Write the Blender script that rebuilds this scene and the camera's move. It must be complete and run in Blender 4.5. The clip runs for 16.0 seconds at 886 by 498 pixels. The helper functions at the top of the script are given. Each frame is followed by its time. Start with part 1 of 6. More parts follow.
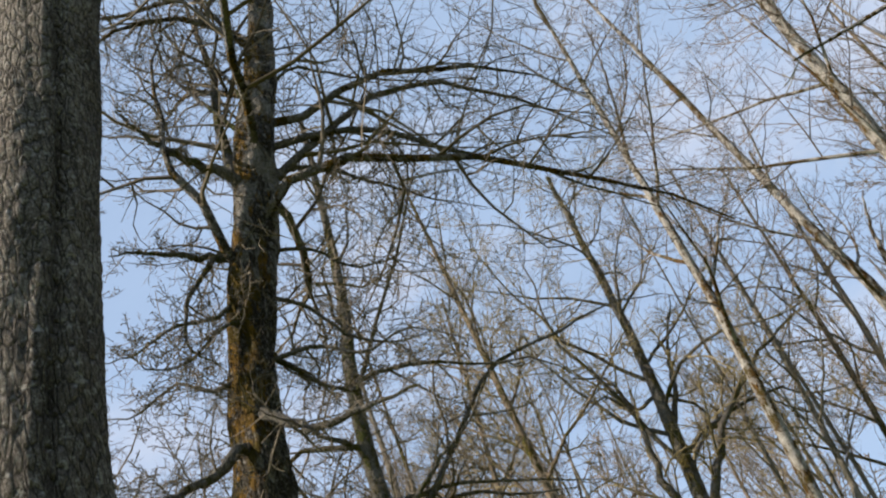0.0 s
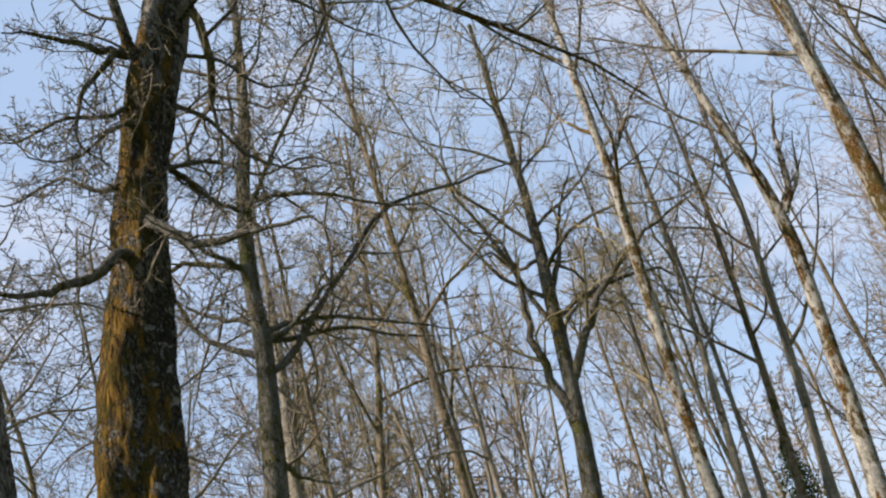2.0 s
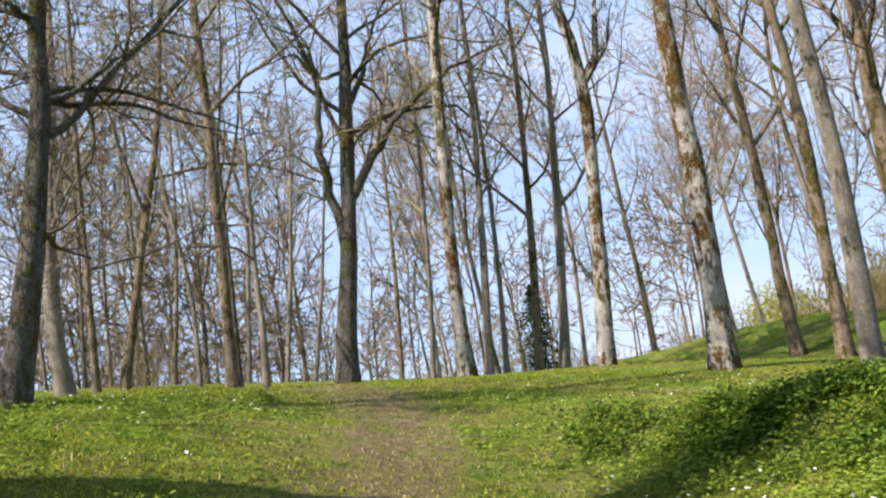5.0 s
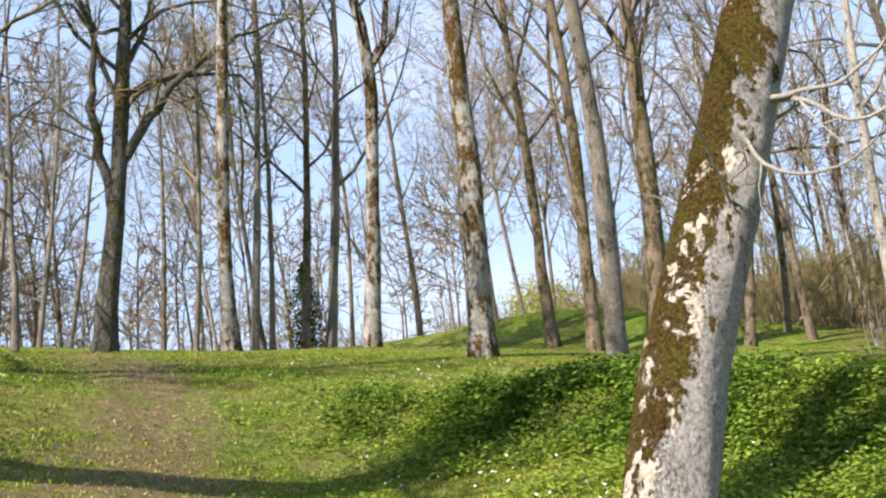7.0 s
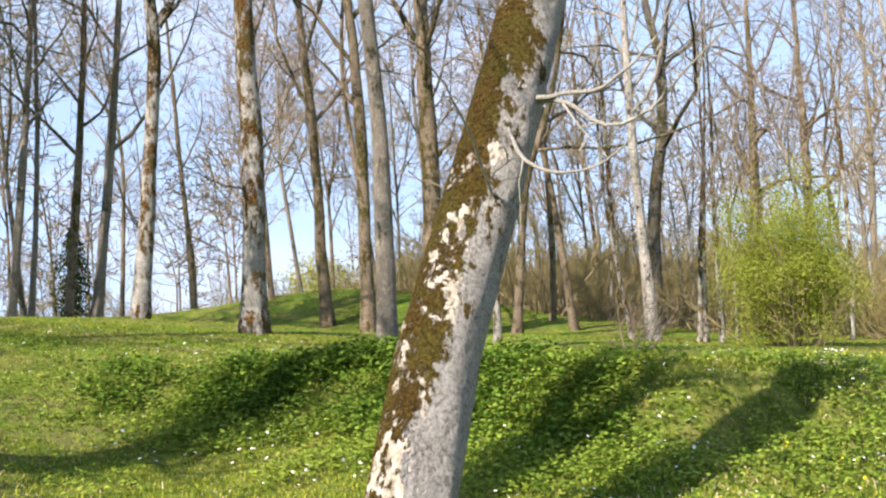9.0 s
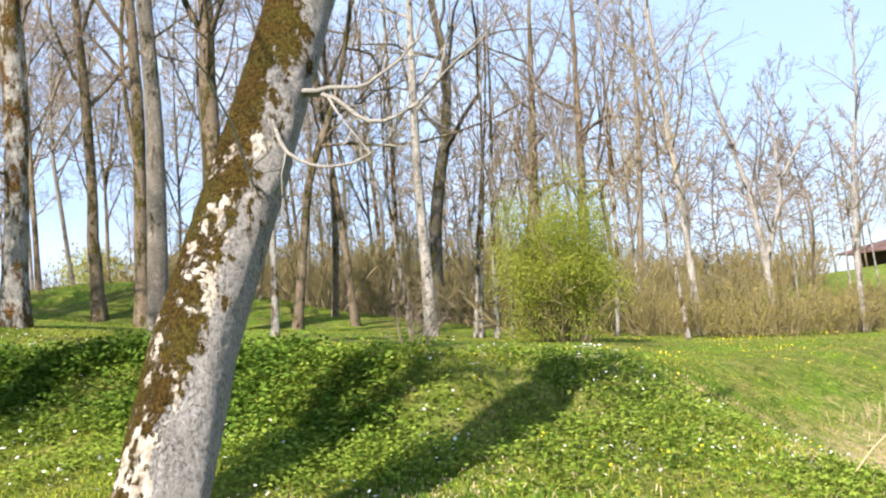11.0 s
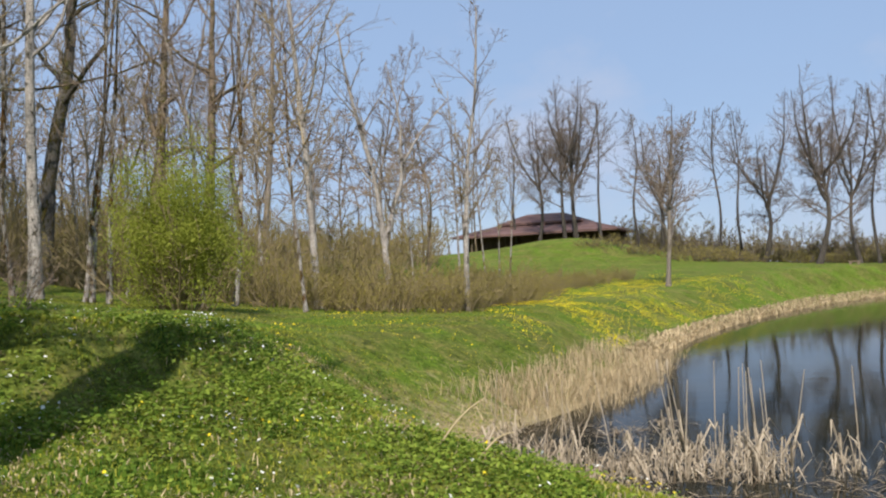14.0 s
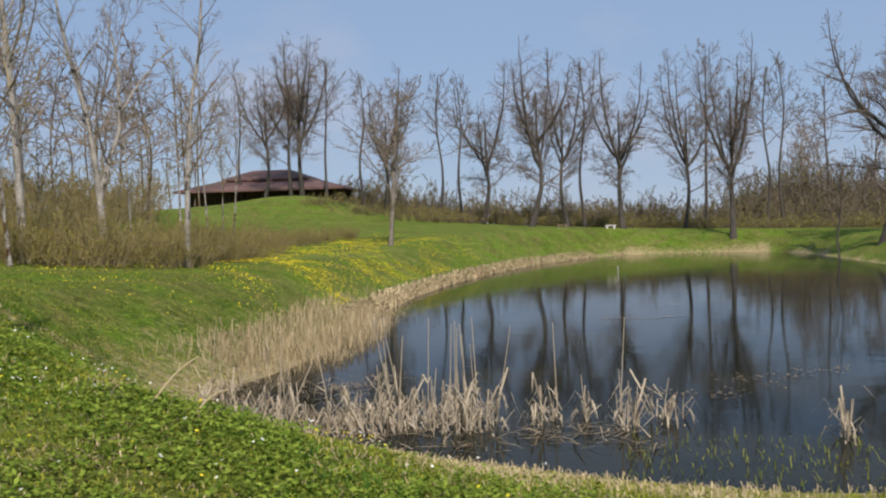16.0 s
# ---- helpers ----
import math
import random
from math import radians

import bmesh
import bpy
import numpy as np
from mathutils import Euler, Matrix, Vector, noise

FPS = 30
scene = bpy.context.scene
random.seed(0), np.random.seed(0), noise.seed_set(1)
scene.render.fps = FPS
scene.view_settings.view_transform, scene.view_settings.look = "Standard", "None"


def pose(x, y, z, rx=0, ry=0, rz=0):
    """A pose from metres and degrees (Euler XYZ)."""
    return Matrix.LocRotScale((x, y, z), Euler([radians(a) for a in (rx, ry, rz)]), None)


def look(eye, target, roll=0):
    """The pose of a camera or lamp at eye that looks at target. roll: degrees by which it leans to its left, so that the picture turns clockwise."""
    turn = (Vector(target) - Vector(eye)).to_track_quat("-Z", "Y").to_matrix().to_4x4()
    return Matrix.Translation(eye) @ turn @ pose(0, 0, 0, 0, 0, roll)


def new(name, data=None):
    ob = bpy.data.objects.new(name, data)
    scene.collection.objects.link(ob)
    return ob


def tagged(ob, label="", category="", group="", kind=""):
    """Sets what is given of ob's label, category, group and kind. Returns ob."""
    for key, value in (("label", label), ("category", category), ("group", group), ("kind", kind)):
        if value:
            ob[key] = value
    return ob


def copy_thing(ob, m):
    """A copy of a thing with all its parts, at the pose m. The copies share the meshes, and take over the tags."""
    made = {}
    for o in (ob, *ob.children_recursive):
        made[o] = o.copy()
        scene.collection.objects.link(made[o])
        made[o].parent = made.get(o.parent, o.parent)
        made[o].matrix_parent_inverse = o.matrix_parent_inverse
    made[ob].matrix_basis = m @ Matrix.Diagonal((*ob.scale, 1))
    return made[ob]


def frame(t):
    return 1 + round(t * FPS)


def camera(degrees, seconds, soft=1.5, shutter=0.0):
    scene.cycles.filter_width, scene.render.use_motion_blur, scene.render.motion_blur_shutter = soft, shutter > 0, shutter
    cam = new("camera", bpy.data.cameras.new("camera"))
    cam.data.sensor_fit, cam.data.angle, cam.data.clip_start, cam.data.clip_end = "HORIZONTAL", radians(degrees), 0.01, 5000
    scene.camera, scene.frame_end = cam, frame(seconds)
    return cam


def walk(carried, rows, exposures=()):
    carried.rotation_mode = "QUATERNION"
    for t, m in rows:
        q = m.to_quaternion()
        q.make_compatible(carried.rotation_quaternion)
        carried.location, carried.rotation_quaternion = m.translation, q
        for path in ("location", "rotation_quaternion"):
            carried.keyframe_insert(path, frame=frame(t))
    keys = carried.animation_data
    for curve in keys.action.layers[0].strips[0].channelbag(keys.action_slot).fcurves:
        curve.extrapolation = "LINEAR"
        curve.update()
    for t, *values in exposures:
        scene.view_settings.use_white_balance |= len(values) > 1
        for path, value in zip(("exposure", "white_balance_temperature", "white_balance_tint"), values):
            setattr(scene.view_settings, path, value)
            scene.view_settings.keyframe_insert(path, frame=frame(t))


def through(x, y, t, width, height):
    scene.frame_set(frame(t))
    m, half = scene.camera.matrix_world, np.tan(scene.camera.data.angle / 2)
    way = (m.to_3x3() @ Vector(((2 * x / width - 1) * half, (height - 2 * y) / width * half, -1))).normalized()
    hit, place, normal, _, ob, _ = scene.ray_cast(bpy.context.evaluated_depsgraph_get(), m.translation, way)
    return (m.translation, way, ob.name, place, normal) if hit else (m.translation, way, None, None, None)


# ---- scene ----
EXPOSURES = [(0.0, 0.78, 7050, 13), (3.0, 0.95, 7050, 14), (5.5, 1.16, 6750, 15), (8.0, 1.25, 6750, 15), (12.0, 1.36, 6550, 14), (12.7, 0.80, 6500, 14), (13.5, 0.47, 6450, 14), (16.0, 0.10, 6450, 14)]
# The camera: one slow turn of the head at the pond's edge, from the treetops down to the water.
cam = camera(45.52, 16.0, soft=2.2)
walk(cam, [(t, pose(x, y, z, rx, ry, rz)) for t, x, y, z, rx, ry, rz in (
    (0, 0.000, 0.000, 2.200, 127.142, 21.317, 3.963),
    (0.5, -0.006, 0.030, 2.222, 124.482, 20.385, 1.697),
    (1, -0.012, 0.058, 2.247, 121.411, 18.758, -1.165),
    (1.5, -0.015, 0.079, 2.267, 118.487, 17.737, -3.423),
    (2, -0.019, 0.102, 2.288, 115.293, 16.771, -5.854),
    (2.5, -0.022, 0.130, 2.312, 112.551, 15.657, -7.943),
    (3, -0.023, 0.158, 2.334, 109.870, 14.184, -9.995),
    (3.2, -0.024, 0.163, 2.343, 108.835, 13.561, -10.774),
    (5.3, -0.113, 0.067, 2.502, 100.837, 9.026, -23.067),
    (5.5, -0.116, 0.058, 2.506, 100.616, 8.821, -24.423),
    (6, -0.115, 0.040, 2.500, 100.004, 8.399, -27.696),
    (6.5, -0.113, 0.017, 2.497, 99.289, 7.928, -30.651),
    (7, -0.109, -0.009, 2.493, 98.367, 7.334, -33.853),
    (7.5, -0.100, -0.029, 2.494, 97.481, 6.856, -36.818),
    (8, -0.086, -0.050, 2.493, 96.701, 6.305, -40.063),
    (8.2, -0.081, -0.060, 2.492, 96.480, 6.103, -41.312),
    (10.3, -0.017, -0.203, 2.460, 95.223, 4.919, -53.092),
    (10.5, -0.008, -0.216, 2.457, 95.058, 5.009, -54.243),
    (11, 0.015, -0.241, 2.453, 94.633, 5.278, -57.489),
    (11.5, 0.040, -0.258, 2.454, 94.095, 5.004, -60.898),
    (12, 0.077, -0.269, 2.449, 93.499, 4.676, -64.617),
    (12.5, 0.106, -0.277, 2.442, 93.009, 4.430, -67.794),
    (13, 0.117, -0.292, 2.437, 92.561, 3.928, -71.109),
    (13.5, 0.111, -0.311, 2.434, 92.208, 3.324, -74.223),
    (14, 0.110, -0.331, 2.434, 91.653, 2.738, -77.675),
    (14.5, 0.108, -0.349, 2.434, 90.908, 2.290, -80.971),
    (15, 0.097, -0.365, 2.434, 89.934, 1.839, -84.672),
    (15.5, 0.075, -0.378, 2.432, 89.241, 1.608, -88.338),
    (16, 0.060, -0.398, 2.434, 88.801, 1.599, -92.466),
)], exposures=EXPOSURES)

# ---- light ----
SUN_FROM, SUN_HEIGHT = 263.5, 42.0   # compass bearing (y is north) and elevation of the sun
world = bpy.data.worlds.new("sky")
scene.world = world
world.use_nodes = True
wn = world.node_tree
sky = wn.nodes.new("ShaderNodeTexSky")
sky.sky_type = "NISHITA"
sky.sun_disc = False
sky.sun_elevation, sky.sun_rotation = radians(SUN_HEIGHT), radians(SUN_FROM)
sky.air_density, sky.dust_density, sky.ozone_density = 1.0, 0.05, 2.5
wn.nodes["Background"].inputs["Strength"].default_value = 0.095
# thin high cloud over the whole sky
veil_at = wn.nodes.new("ShaderNodeMapping")
veil_at.inputs["Scale"].default_value = (1.0, 1.6, 2.6)
wn.links.new(wn.nodes.new("ShaderNodeTexCoord").outputs["Generated"], veil_at.inputs["Vector"])
veil_noise = wn.nodes.new("ShaderNodeTexNoise")
veil_noise.inputs["Scale"].default_value, veil_noise.inputs["Detail"].default_value, veil_noise.inputs["Roughness"].default_value = 2.4, 6, 0.6
wn.links.new(veil_at.outputs["Vector"], veil_noise.inputs["Vector"])
veil_ramp = wn.nodes.new("ShaderNodeMapRange")
for key, value in (("From Min", 0.38), ("From Max", 0.72), ("To Min", 0.76), ("To Max", 0.93)):
    veil_ramp.inputs[key].default_value = value
wn.links.new(veil_noise.outputs["Fac"], veil_ramp.inputs["Value"])
veil = wn.nodes.new("ShaderNodeMix")
veil.data_type = "RGBA"
cloud = wn.nodes.new("ShaderNodeMix")
cloud.data_type = "RGBA"
cloud.inputs[6].default_value, cloud.inputs[7].default_value = (2.85, 4.05, 5.95, 1), (4.4, 4.9, 6.0, 1)
wisps = wn.nodes.new("ShaderNodeMapRange")
wisps.inputs["From Min"].default_value, wisps.inputs["From Max"].default_value = 0.50, 0.76
wn.links.new(veil_noise.outputs["Fac"], wisps.inputs["Value"])
wn.links.new(wisps.outputs["Result"], cloud.inputs[0])
wn.links.new(cloud.outputs[2], veil.inputs[7])
wn.links.new(veil_ramp.outputs["Result"], veil.inputs[0])
wn.links.new(sky.outputs["Color"], veil.inputs[6])
wn.links.new(veil.outputs[2], wn.nodes["Background"].inputs["Color"])
sun_data = bpy.data.lights.new("sun", "SUN")
sun_data.energy, sun_data.angle, sun_data.color = 5.0, radians(0.53), (1.0, 0.925, 0.83)
sun = new("sun", sun_data)
sun.matrix_world = look((0, 0, 0), (-math.sin(radians(SUN_FROM)) * math.cos(radians(SUN_HEIGHT)), -math.cos(radians(SUN_FROM)) * math.cos(radians(SUN_HEIGHT)), -math.sin(radians(SUN_HEIGHT))))

# ---- materials ----


class Mat:
    """A small builder for node materials in object coordinates."""

    def __init__(self, name, rough=0.85, spec=0.3):
        self.m = bpy.data.materials.new(name)
        self.m.use_nodes = True
        self.t = self.m.node_tree
        self.b = self.t.nodes["Principled BSDF"]
        self.b.inputs["Roughness"].default_value = rough
        self.b.inputs["Specular IOR Level"].default_value = spec
        self.co = self.t.nodes.new("ShaderNodeTexCoord").outputs["Object"]

    def node(self, kind, **kw):
        n = self.t.nodes.new(kind)
        for k, v in kw.items():
            n.inputs[k].default_value = v
        return n

    def link(self, a, b):
        self.t.links.new(a, b)

    def world(self):
        self.co = self.t.nodes.new("ShaderNodeNewGeometry").outputs["Position"]
        return self

    def noise(self, scale, detail=4, rough=0.6, stretch=None, distort=0.0):
        n = self.node("ShaderNodeTexNoise", Scale=scale, Detail=detail, Roughness=rough, Distortion=distort)
        src = self.co
        if stretch:
            mp = self.t.nodes.new("ShaderNodeMapping")
            mp.inputs["Scale"].default_value = stretch
            self.link(self.co, mp.inputs["Vector"])
            src = mp.outputs["Vector"]
        self.link(src, n.inputs["Vector"])
        return n.outputs["Fac"]

    def voronoi(self, scale, stretch=(1, 1, 1), feature="DISTANCE_TO_EDGE"):
        n = self.t.nodes.new("ShaderNodeTexVoronoi")
        n.feature = feature
        n.inputs["Scale"].default_value = scale
        mp = self.t.nodes.new("ShaderNodeMapping")
        mp.inputs["Scale"].default_value = stretch
        self.link(self.co, mp.inputs["Vector"])
        self.link(mp.outputs["Vector"], n.inputs["Vector"])
        return n.outputs["Distance"]

    def ramp(self, fac, stops):
        r = self.t.nodes.new("ShaderNodeValToRGB")
        e = r.color_ramp.elements
        while len(e) < len(stops):
            e.new(0.5)
        for el, (p, c) in zip(e, stops):
            el.position = p
            el.color = (*c, 1) if isinstance(c, tuple) else (c, c, c, 1)
        self.link(fac, r.inputs["Fac"])
        return r.outputs["Color"]

    def mix(self, fac, a, b, how="MIX"):
        n = self.t.nodes.new("ShaderNodeMix")
        n.data_type, n.blend_type = "RGBA", how
        for i, v in ((0, fac), (6, a), (7, b)):
            if isinstance(v, (int, float)):
                n.inputs[i].default_value = v if i == 0 else (v, v, v, 1)
            elif isinstance(v, tuple):
                n.inputs[i].default_value = (*v, 1)
            else:
                self.link(v, n.inputs[i])
        return n.outputs[2]

    def math(self, op, a, b=0.0):
        n = self.t.nodes.new("ShaderNodeMath")
        n.operation = op
        for i, v in enumerate((a, b)):
            if isinstance(v, (int, float)):
                n.inputs[i].default_value = v
            else:
                self.link(v, n.inputs[i])
        return n.outputs[0]

    def island(self):
        return self.t.nodes.new("ShaderNodeNewGeometry").outputs["Random Per Island"]

    def each(self):
        return self.t.nodes.new("ShaderNodeObjectInfo").outputs["Random"]

    def color(self, c):
        if isinstance(c, tuple):
            self.b.inputs["Base Color"].default_value = (*c, 1)
        else:
            self.link(c, self.b.inputs["Base Color"])
        return self

    def bump(self, h, strength=0.5, distance=0.02):
        n = self.node("ShaderNodeBump", Strength=strength, Distance=distance)
        self.link(h, n.inputs["Height"])
        self.link(n.outputs["Normal"], self.b.inputs["Normal"])
        return self


def bark(name, dark, mid, light, moss=None, cover=0.5, grain=14.0, patch=3.0, pale=None, relief=0.03, side=None, crack=0.3, deep=False):
    """Ridged bark: stretched cracks, lichen spots, and cushions of moss in the patches where they have taken hold."""
    m = Mat(name, 0.92, 0.15)
    cracks = m.voronoi(grain, (1, 1, 0.3))
    fine = m.noise(grain * 4, 5, 0.7, (1, 1, 0.45))
    broad = m.noise(patch * 0.6, 3)
    tone = m.math("ADD", m.math("MULTIPLY", fine, 0.7), m.math("MULTIPLY", broad, 0.3))
    col = m.ramp(tone, [(0.3, dark), (0.5, mid), (0.68, light)])
    col = m.mix(m.ramp(m.math("ADD", cracks, m.math("MULTIPLY", fine, 0.1)), [(0.03, crack), (0.16, 0.0)]), col, dark)
    lichen = m.ramp(m.noise(patch * 4, 3, 0.7), [(0.57, 0.0), (0.66, 1.0)])
    col = m.mix(m.math("MULTIPLY", lichen, 0.5), col, pale or light)
    height = m.math("ADD", m.math("MULTIPLY", m.math("MINIMUM", cracks, 0.2), 6.0 * crack), m.math("MULTIPLY", fine, 1.0))
    if moss:
        where = m.math("ADD", m.math("MULTIPLY", m.noise(patch, 6, 0.65, (1, 1, 0.5), 0.4), 0.5), m.math("MULTIPLY", m.noise(patch * 4.5, 5, 0.75, (1, 1, 0.5)), 0.5))
        # Moss thins away from side; on MOSSY_BARK this also paints in trunk shade.
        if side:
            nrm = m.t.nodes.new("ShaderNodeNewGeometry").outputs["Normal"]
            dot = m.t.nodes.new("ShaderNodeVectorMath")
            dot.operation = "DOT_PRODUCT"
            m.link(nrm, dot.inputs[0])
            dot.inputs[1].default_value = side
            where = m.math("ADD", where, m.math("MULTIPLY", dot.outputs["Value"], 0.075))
        mask = m.ramp(where, [(1.0 - cover - 0.03, 0.0), (1.0 - cover + 0.03, 1.0)])
        tint = m.ramp(m.noise(patch * 8, 5, 0.75, (1, 1, 0.28), 0.3) if deep else m.noise(patch * 14, 4, 0.7), [(0.38, tuple(v * 0.10 for v in moss)), (0.54, moss), (0.68, tuple(min(1, v * 1.7) for v in moss))])
        olive = (moss[0] * 0.62, moss[1] * 0.95, moss[2])
        tint = m.mix(m.ramp(m.noise(patch * 1.7, 4, 0.6), [(0.45, 0.0), (0.6, 0.8)]), tint, m.mix(0.5, olive, tint, "MULTIPLY") if deep else olive)
        col = m.mix(mask, col, tint)
        height = m.math("ADD", height, m.math("MULTIPLY", mask, m.math("ADD", 0.6, m.noise(60, 4, 0.7))))
    if deep:
        apart = m.t.nodes.new("ShaderNodeSeparateXYZ")
        m.link(m.co, apart.inputs[0])
        upper = m.node("ShaderNodeMapRange", **{"From Min": 4.0, "From Max": 6.5, "To Min": -0.14, "To Max": 0.03})
        m.link(apart.outputs["Z"], upper.inputs["Value"])
        bald = m.ramp(m.math("ADD", m.noise(3.2, 5, 0.65, (1, 1, 0.5), 0.3), upper.outputs["Result"]), [(0.50, 0.0), (0.56, 0.9)])
        col = m.mix(bald, col, m.ramp(fine, [(0.3, (0.10, 0.092, 0.078)), (0.5, (0.28, 0.265, 0.235)), (0.7, (0.50, 0.485, 0.45))]))
    return m.color(col).bump(height, 0.9, relief).m


GREY_BARK = bark("grey_bark", (0.07, 0.058, 0.044), (0.21, 0.182, 0.145), (0.40, 0.36, 0.30), (0.10, 0.08, 0.03), 0.42, 22, 2.5)
PALE_BARK = bark("pale_bark", (0.10, 0.088, 0.075), (0.33, 0.31, 0.275), (0.56, 0.535, 0.485), (0.125, 0.066, 0.018), 0.495, 18, 2.0, (0.58, 0.56, 0.5))
BROWN_BARK = bark("brown_bark", (0.06, 0.043, 0.028), (0.19, 0.145, 0.10), (0.34, 0.285, 0.21), (0.11, 0.085, 0.02), 0.47, 18, 2.4)
OAK_BARK = bark("olive_bark", (0.04, 0.036, 0.030), (0.125, 0.115, 0.098), (0.24, 0.225, 0.195), (0.115, 0.09, 0.024), 0.47, 20, 2.2, None, 0.04, None, 0.5)
# Golden moss favours the sunward west; the dark east side holds some painted shade.
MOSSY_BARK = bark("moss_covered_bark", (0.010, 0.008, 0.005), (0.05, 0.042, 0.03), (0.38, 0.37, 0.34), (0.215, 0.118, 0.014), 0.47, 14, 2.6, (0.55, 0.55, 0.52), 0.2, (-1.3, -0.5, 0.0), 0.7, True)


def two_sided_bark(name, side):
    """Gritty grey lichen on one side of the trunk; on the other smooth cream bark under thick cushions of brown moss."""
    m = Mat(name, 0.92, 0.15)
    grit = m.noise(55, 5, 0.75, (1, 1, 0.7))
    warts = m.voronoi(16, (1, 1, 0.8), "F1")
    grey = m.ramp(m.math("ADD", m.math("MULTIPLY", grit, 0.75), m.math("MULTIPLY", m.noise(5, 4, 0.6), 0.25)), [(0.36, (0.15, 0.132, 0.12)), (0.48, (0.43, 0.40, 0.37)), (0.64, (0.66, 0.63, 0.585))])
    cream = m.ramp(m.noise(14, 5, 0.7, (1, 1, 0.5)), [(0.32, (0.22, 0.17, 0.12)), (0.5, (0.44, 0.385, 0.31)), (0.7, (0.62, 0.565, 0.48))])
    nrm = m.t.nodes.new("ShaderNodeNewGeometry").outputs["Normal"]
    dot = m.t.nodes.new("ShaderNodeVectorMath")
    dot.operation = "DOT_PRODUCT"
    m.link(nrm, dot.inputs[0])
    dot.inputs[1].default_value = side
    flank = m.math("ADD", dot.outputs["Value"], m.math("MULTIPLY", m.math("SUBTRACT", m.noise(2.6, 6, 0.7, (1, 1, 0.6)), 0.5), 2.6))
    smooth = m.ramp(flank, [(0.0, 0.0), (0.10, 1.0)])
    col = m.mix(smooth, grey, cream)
    cushions = m.math("ADD", m.math("MULTIPLY", m.noise(3.4, 6, 0.7, (1, 1, 0.55), 0.5), 0.6), m.math("MULTIPLY", m.noise(15, 5, 0.7, (1, 1, 0.7)), 0.4))
    cushions = m.math("ADD", cushions, m.math("MULTIPLY", m.math("MINIMUM", flank, 0.9), 0.12))
    apart = m.t.nodes.new("ShaderNodeSeparateXYZ")
    m.link(m.co, apart.inputs[0])
    upper = m.node("ShaderNodeMapRange", **{"From Min": 0.9, "From Max": 2.6, "To Min": -0.035, "To Max": 0.055})
    m.link(apart.outputs["Z"], upper.inputs["Value"])
    cushions = m.math("ADD", cushions, upper.outputs["Result"])
    mask = m.ramp(cushions, [(0.512, 0.0), (0.54, 1.0)])
    pile = m.noise(48, 5, 0.75)
    moss = m.ramp(pile, [(0.34, (0.022, 0.013, 0.003)), (0.5, (0.105, 0.062, 0.010)), (0.68, (0.26, 0.165, 0.028))])
    moss = m.mix(m.ramp(m.noise(4, 4, 0.6), [(0.45, 0.0), (0.62, 0.7)]), moss, m.ramp(pile, [(0.34, (0.03, 0.024, 0.004)), (0.68, (0.22, 0.19, 0.03))]))
    col = m.mix(mask, col, moss)
    height = m.math("ADD", m.math("MULTIPLY", grit, m.math("SUBTRACT", 1.2, smooth)), m.math("MULTIPLY", mask, m.math("ADD", 0.7, m.math("MULTIPLY", pile, 1.4))))
    height = m.math("ADD", height, m.math("MULTIPLY", m.math("MINIMUM", warts, 0.5), -0.8))
    return m.color(col).bump(height, 1.0, 0.08).m


LIMB_BARK = bark("lichened_limb_bark", (0.10, 0.09, 0.075), (0.27, 0.25, 0.215), (0.48, 0.46, 0.41), None, 0.5, 40, 9.0, (0.52, 0.53, 0.46), 0.01)
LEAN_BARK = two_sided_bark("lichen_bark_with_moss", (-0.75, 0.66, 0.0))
DARK_BARK = bark("dark_grey_bark", (0.02, 0.018, 0.015), (0.07, 0.062, 0.052), (0.15, 0.135, 0.115), None, 0.5, 16, 2.0)
BIRCH_BARK = bark("birch_bark", (0.07, 0.06, 0.05), (0.33, 0.305, 0.265), (0.54, 0.51, 0.46), (0.07, 0.055, 0.03), 0.43, 12, 3.0)
ROUGH_BARK = bark("deep_furrowed_bark", (0.018, 0.015, 0.012), (0.14, 0.122, 0.10), (0.42, 0.395, 0.345), None, 0.5, 24, 5.0, (0.50, 0.50, 0.45), 0.07, None, 0.95)


def twig_material(name, a, b):
    m = Mat(name, 0.8, 0.2)
    return m.color(m.mix(m.island(), a, b)).m


TWIG_BROWN = twig_material("brown_twigs", (0.115, 0.088, 0.063), (0.24, 0.185, 0.13))
TWIG_GREY = twig_material("grey_twigs", (0.085, 0.067, 0.052), (0.20, 0.162, 0.128))
TWIG_OLIVE = twig_material("olive_twigs", (0.145, 0.115, 0.06), (0.27, 0.215, 0.115))
TWIG_DARK = twig_material("dark_twigs", (0.075, 0.06, 0.042), (0.16, 0.132, 0.094))
TWIG_PALE = twig_material("lichened_twigs", (0.17, 0.16, 0.135), (0.30, 0.285, 0.25))


def leaf_material(name, a, b, through=0.35):
    m = Mat(name, 0.8, 0.08)
    m.color(m.mix(m.island(), a, b))
    tr = m.t.nodes.new("ShaderNodeBsdfTranslucent")
    m.link(m.mix(m.island(), a, b), tr.inputs["Color"])
    mx = m.t.nodes.new("ShaderNodeMixShader")
    mx.inputs[0].default_value = through
    m.link(m.b.outputs[0], mx.inputs[1])
    m.link(tr.outputs[0], mx.inputs[2])
    m.link(mx.outputs[0], m.t.nodes["Material Output"].inputs["Surface"])
    return m.m


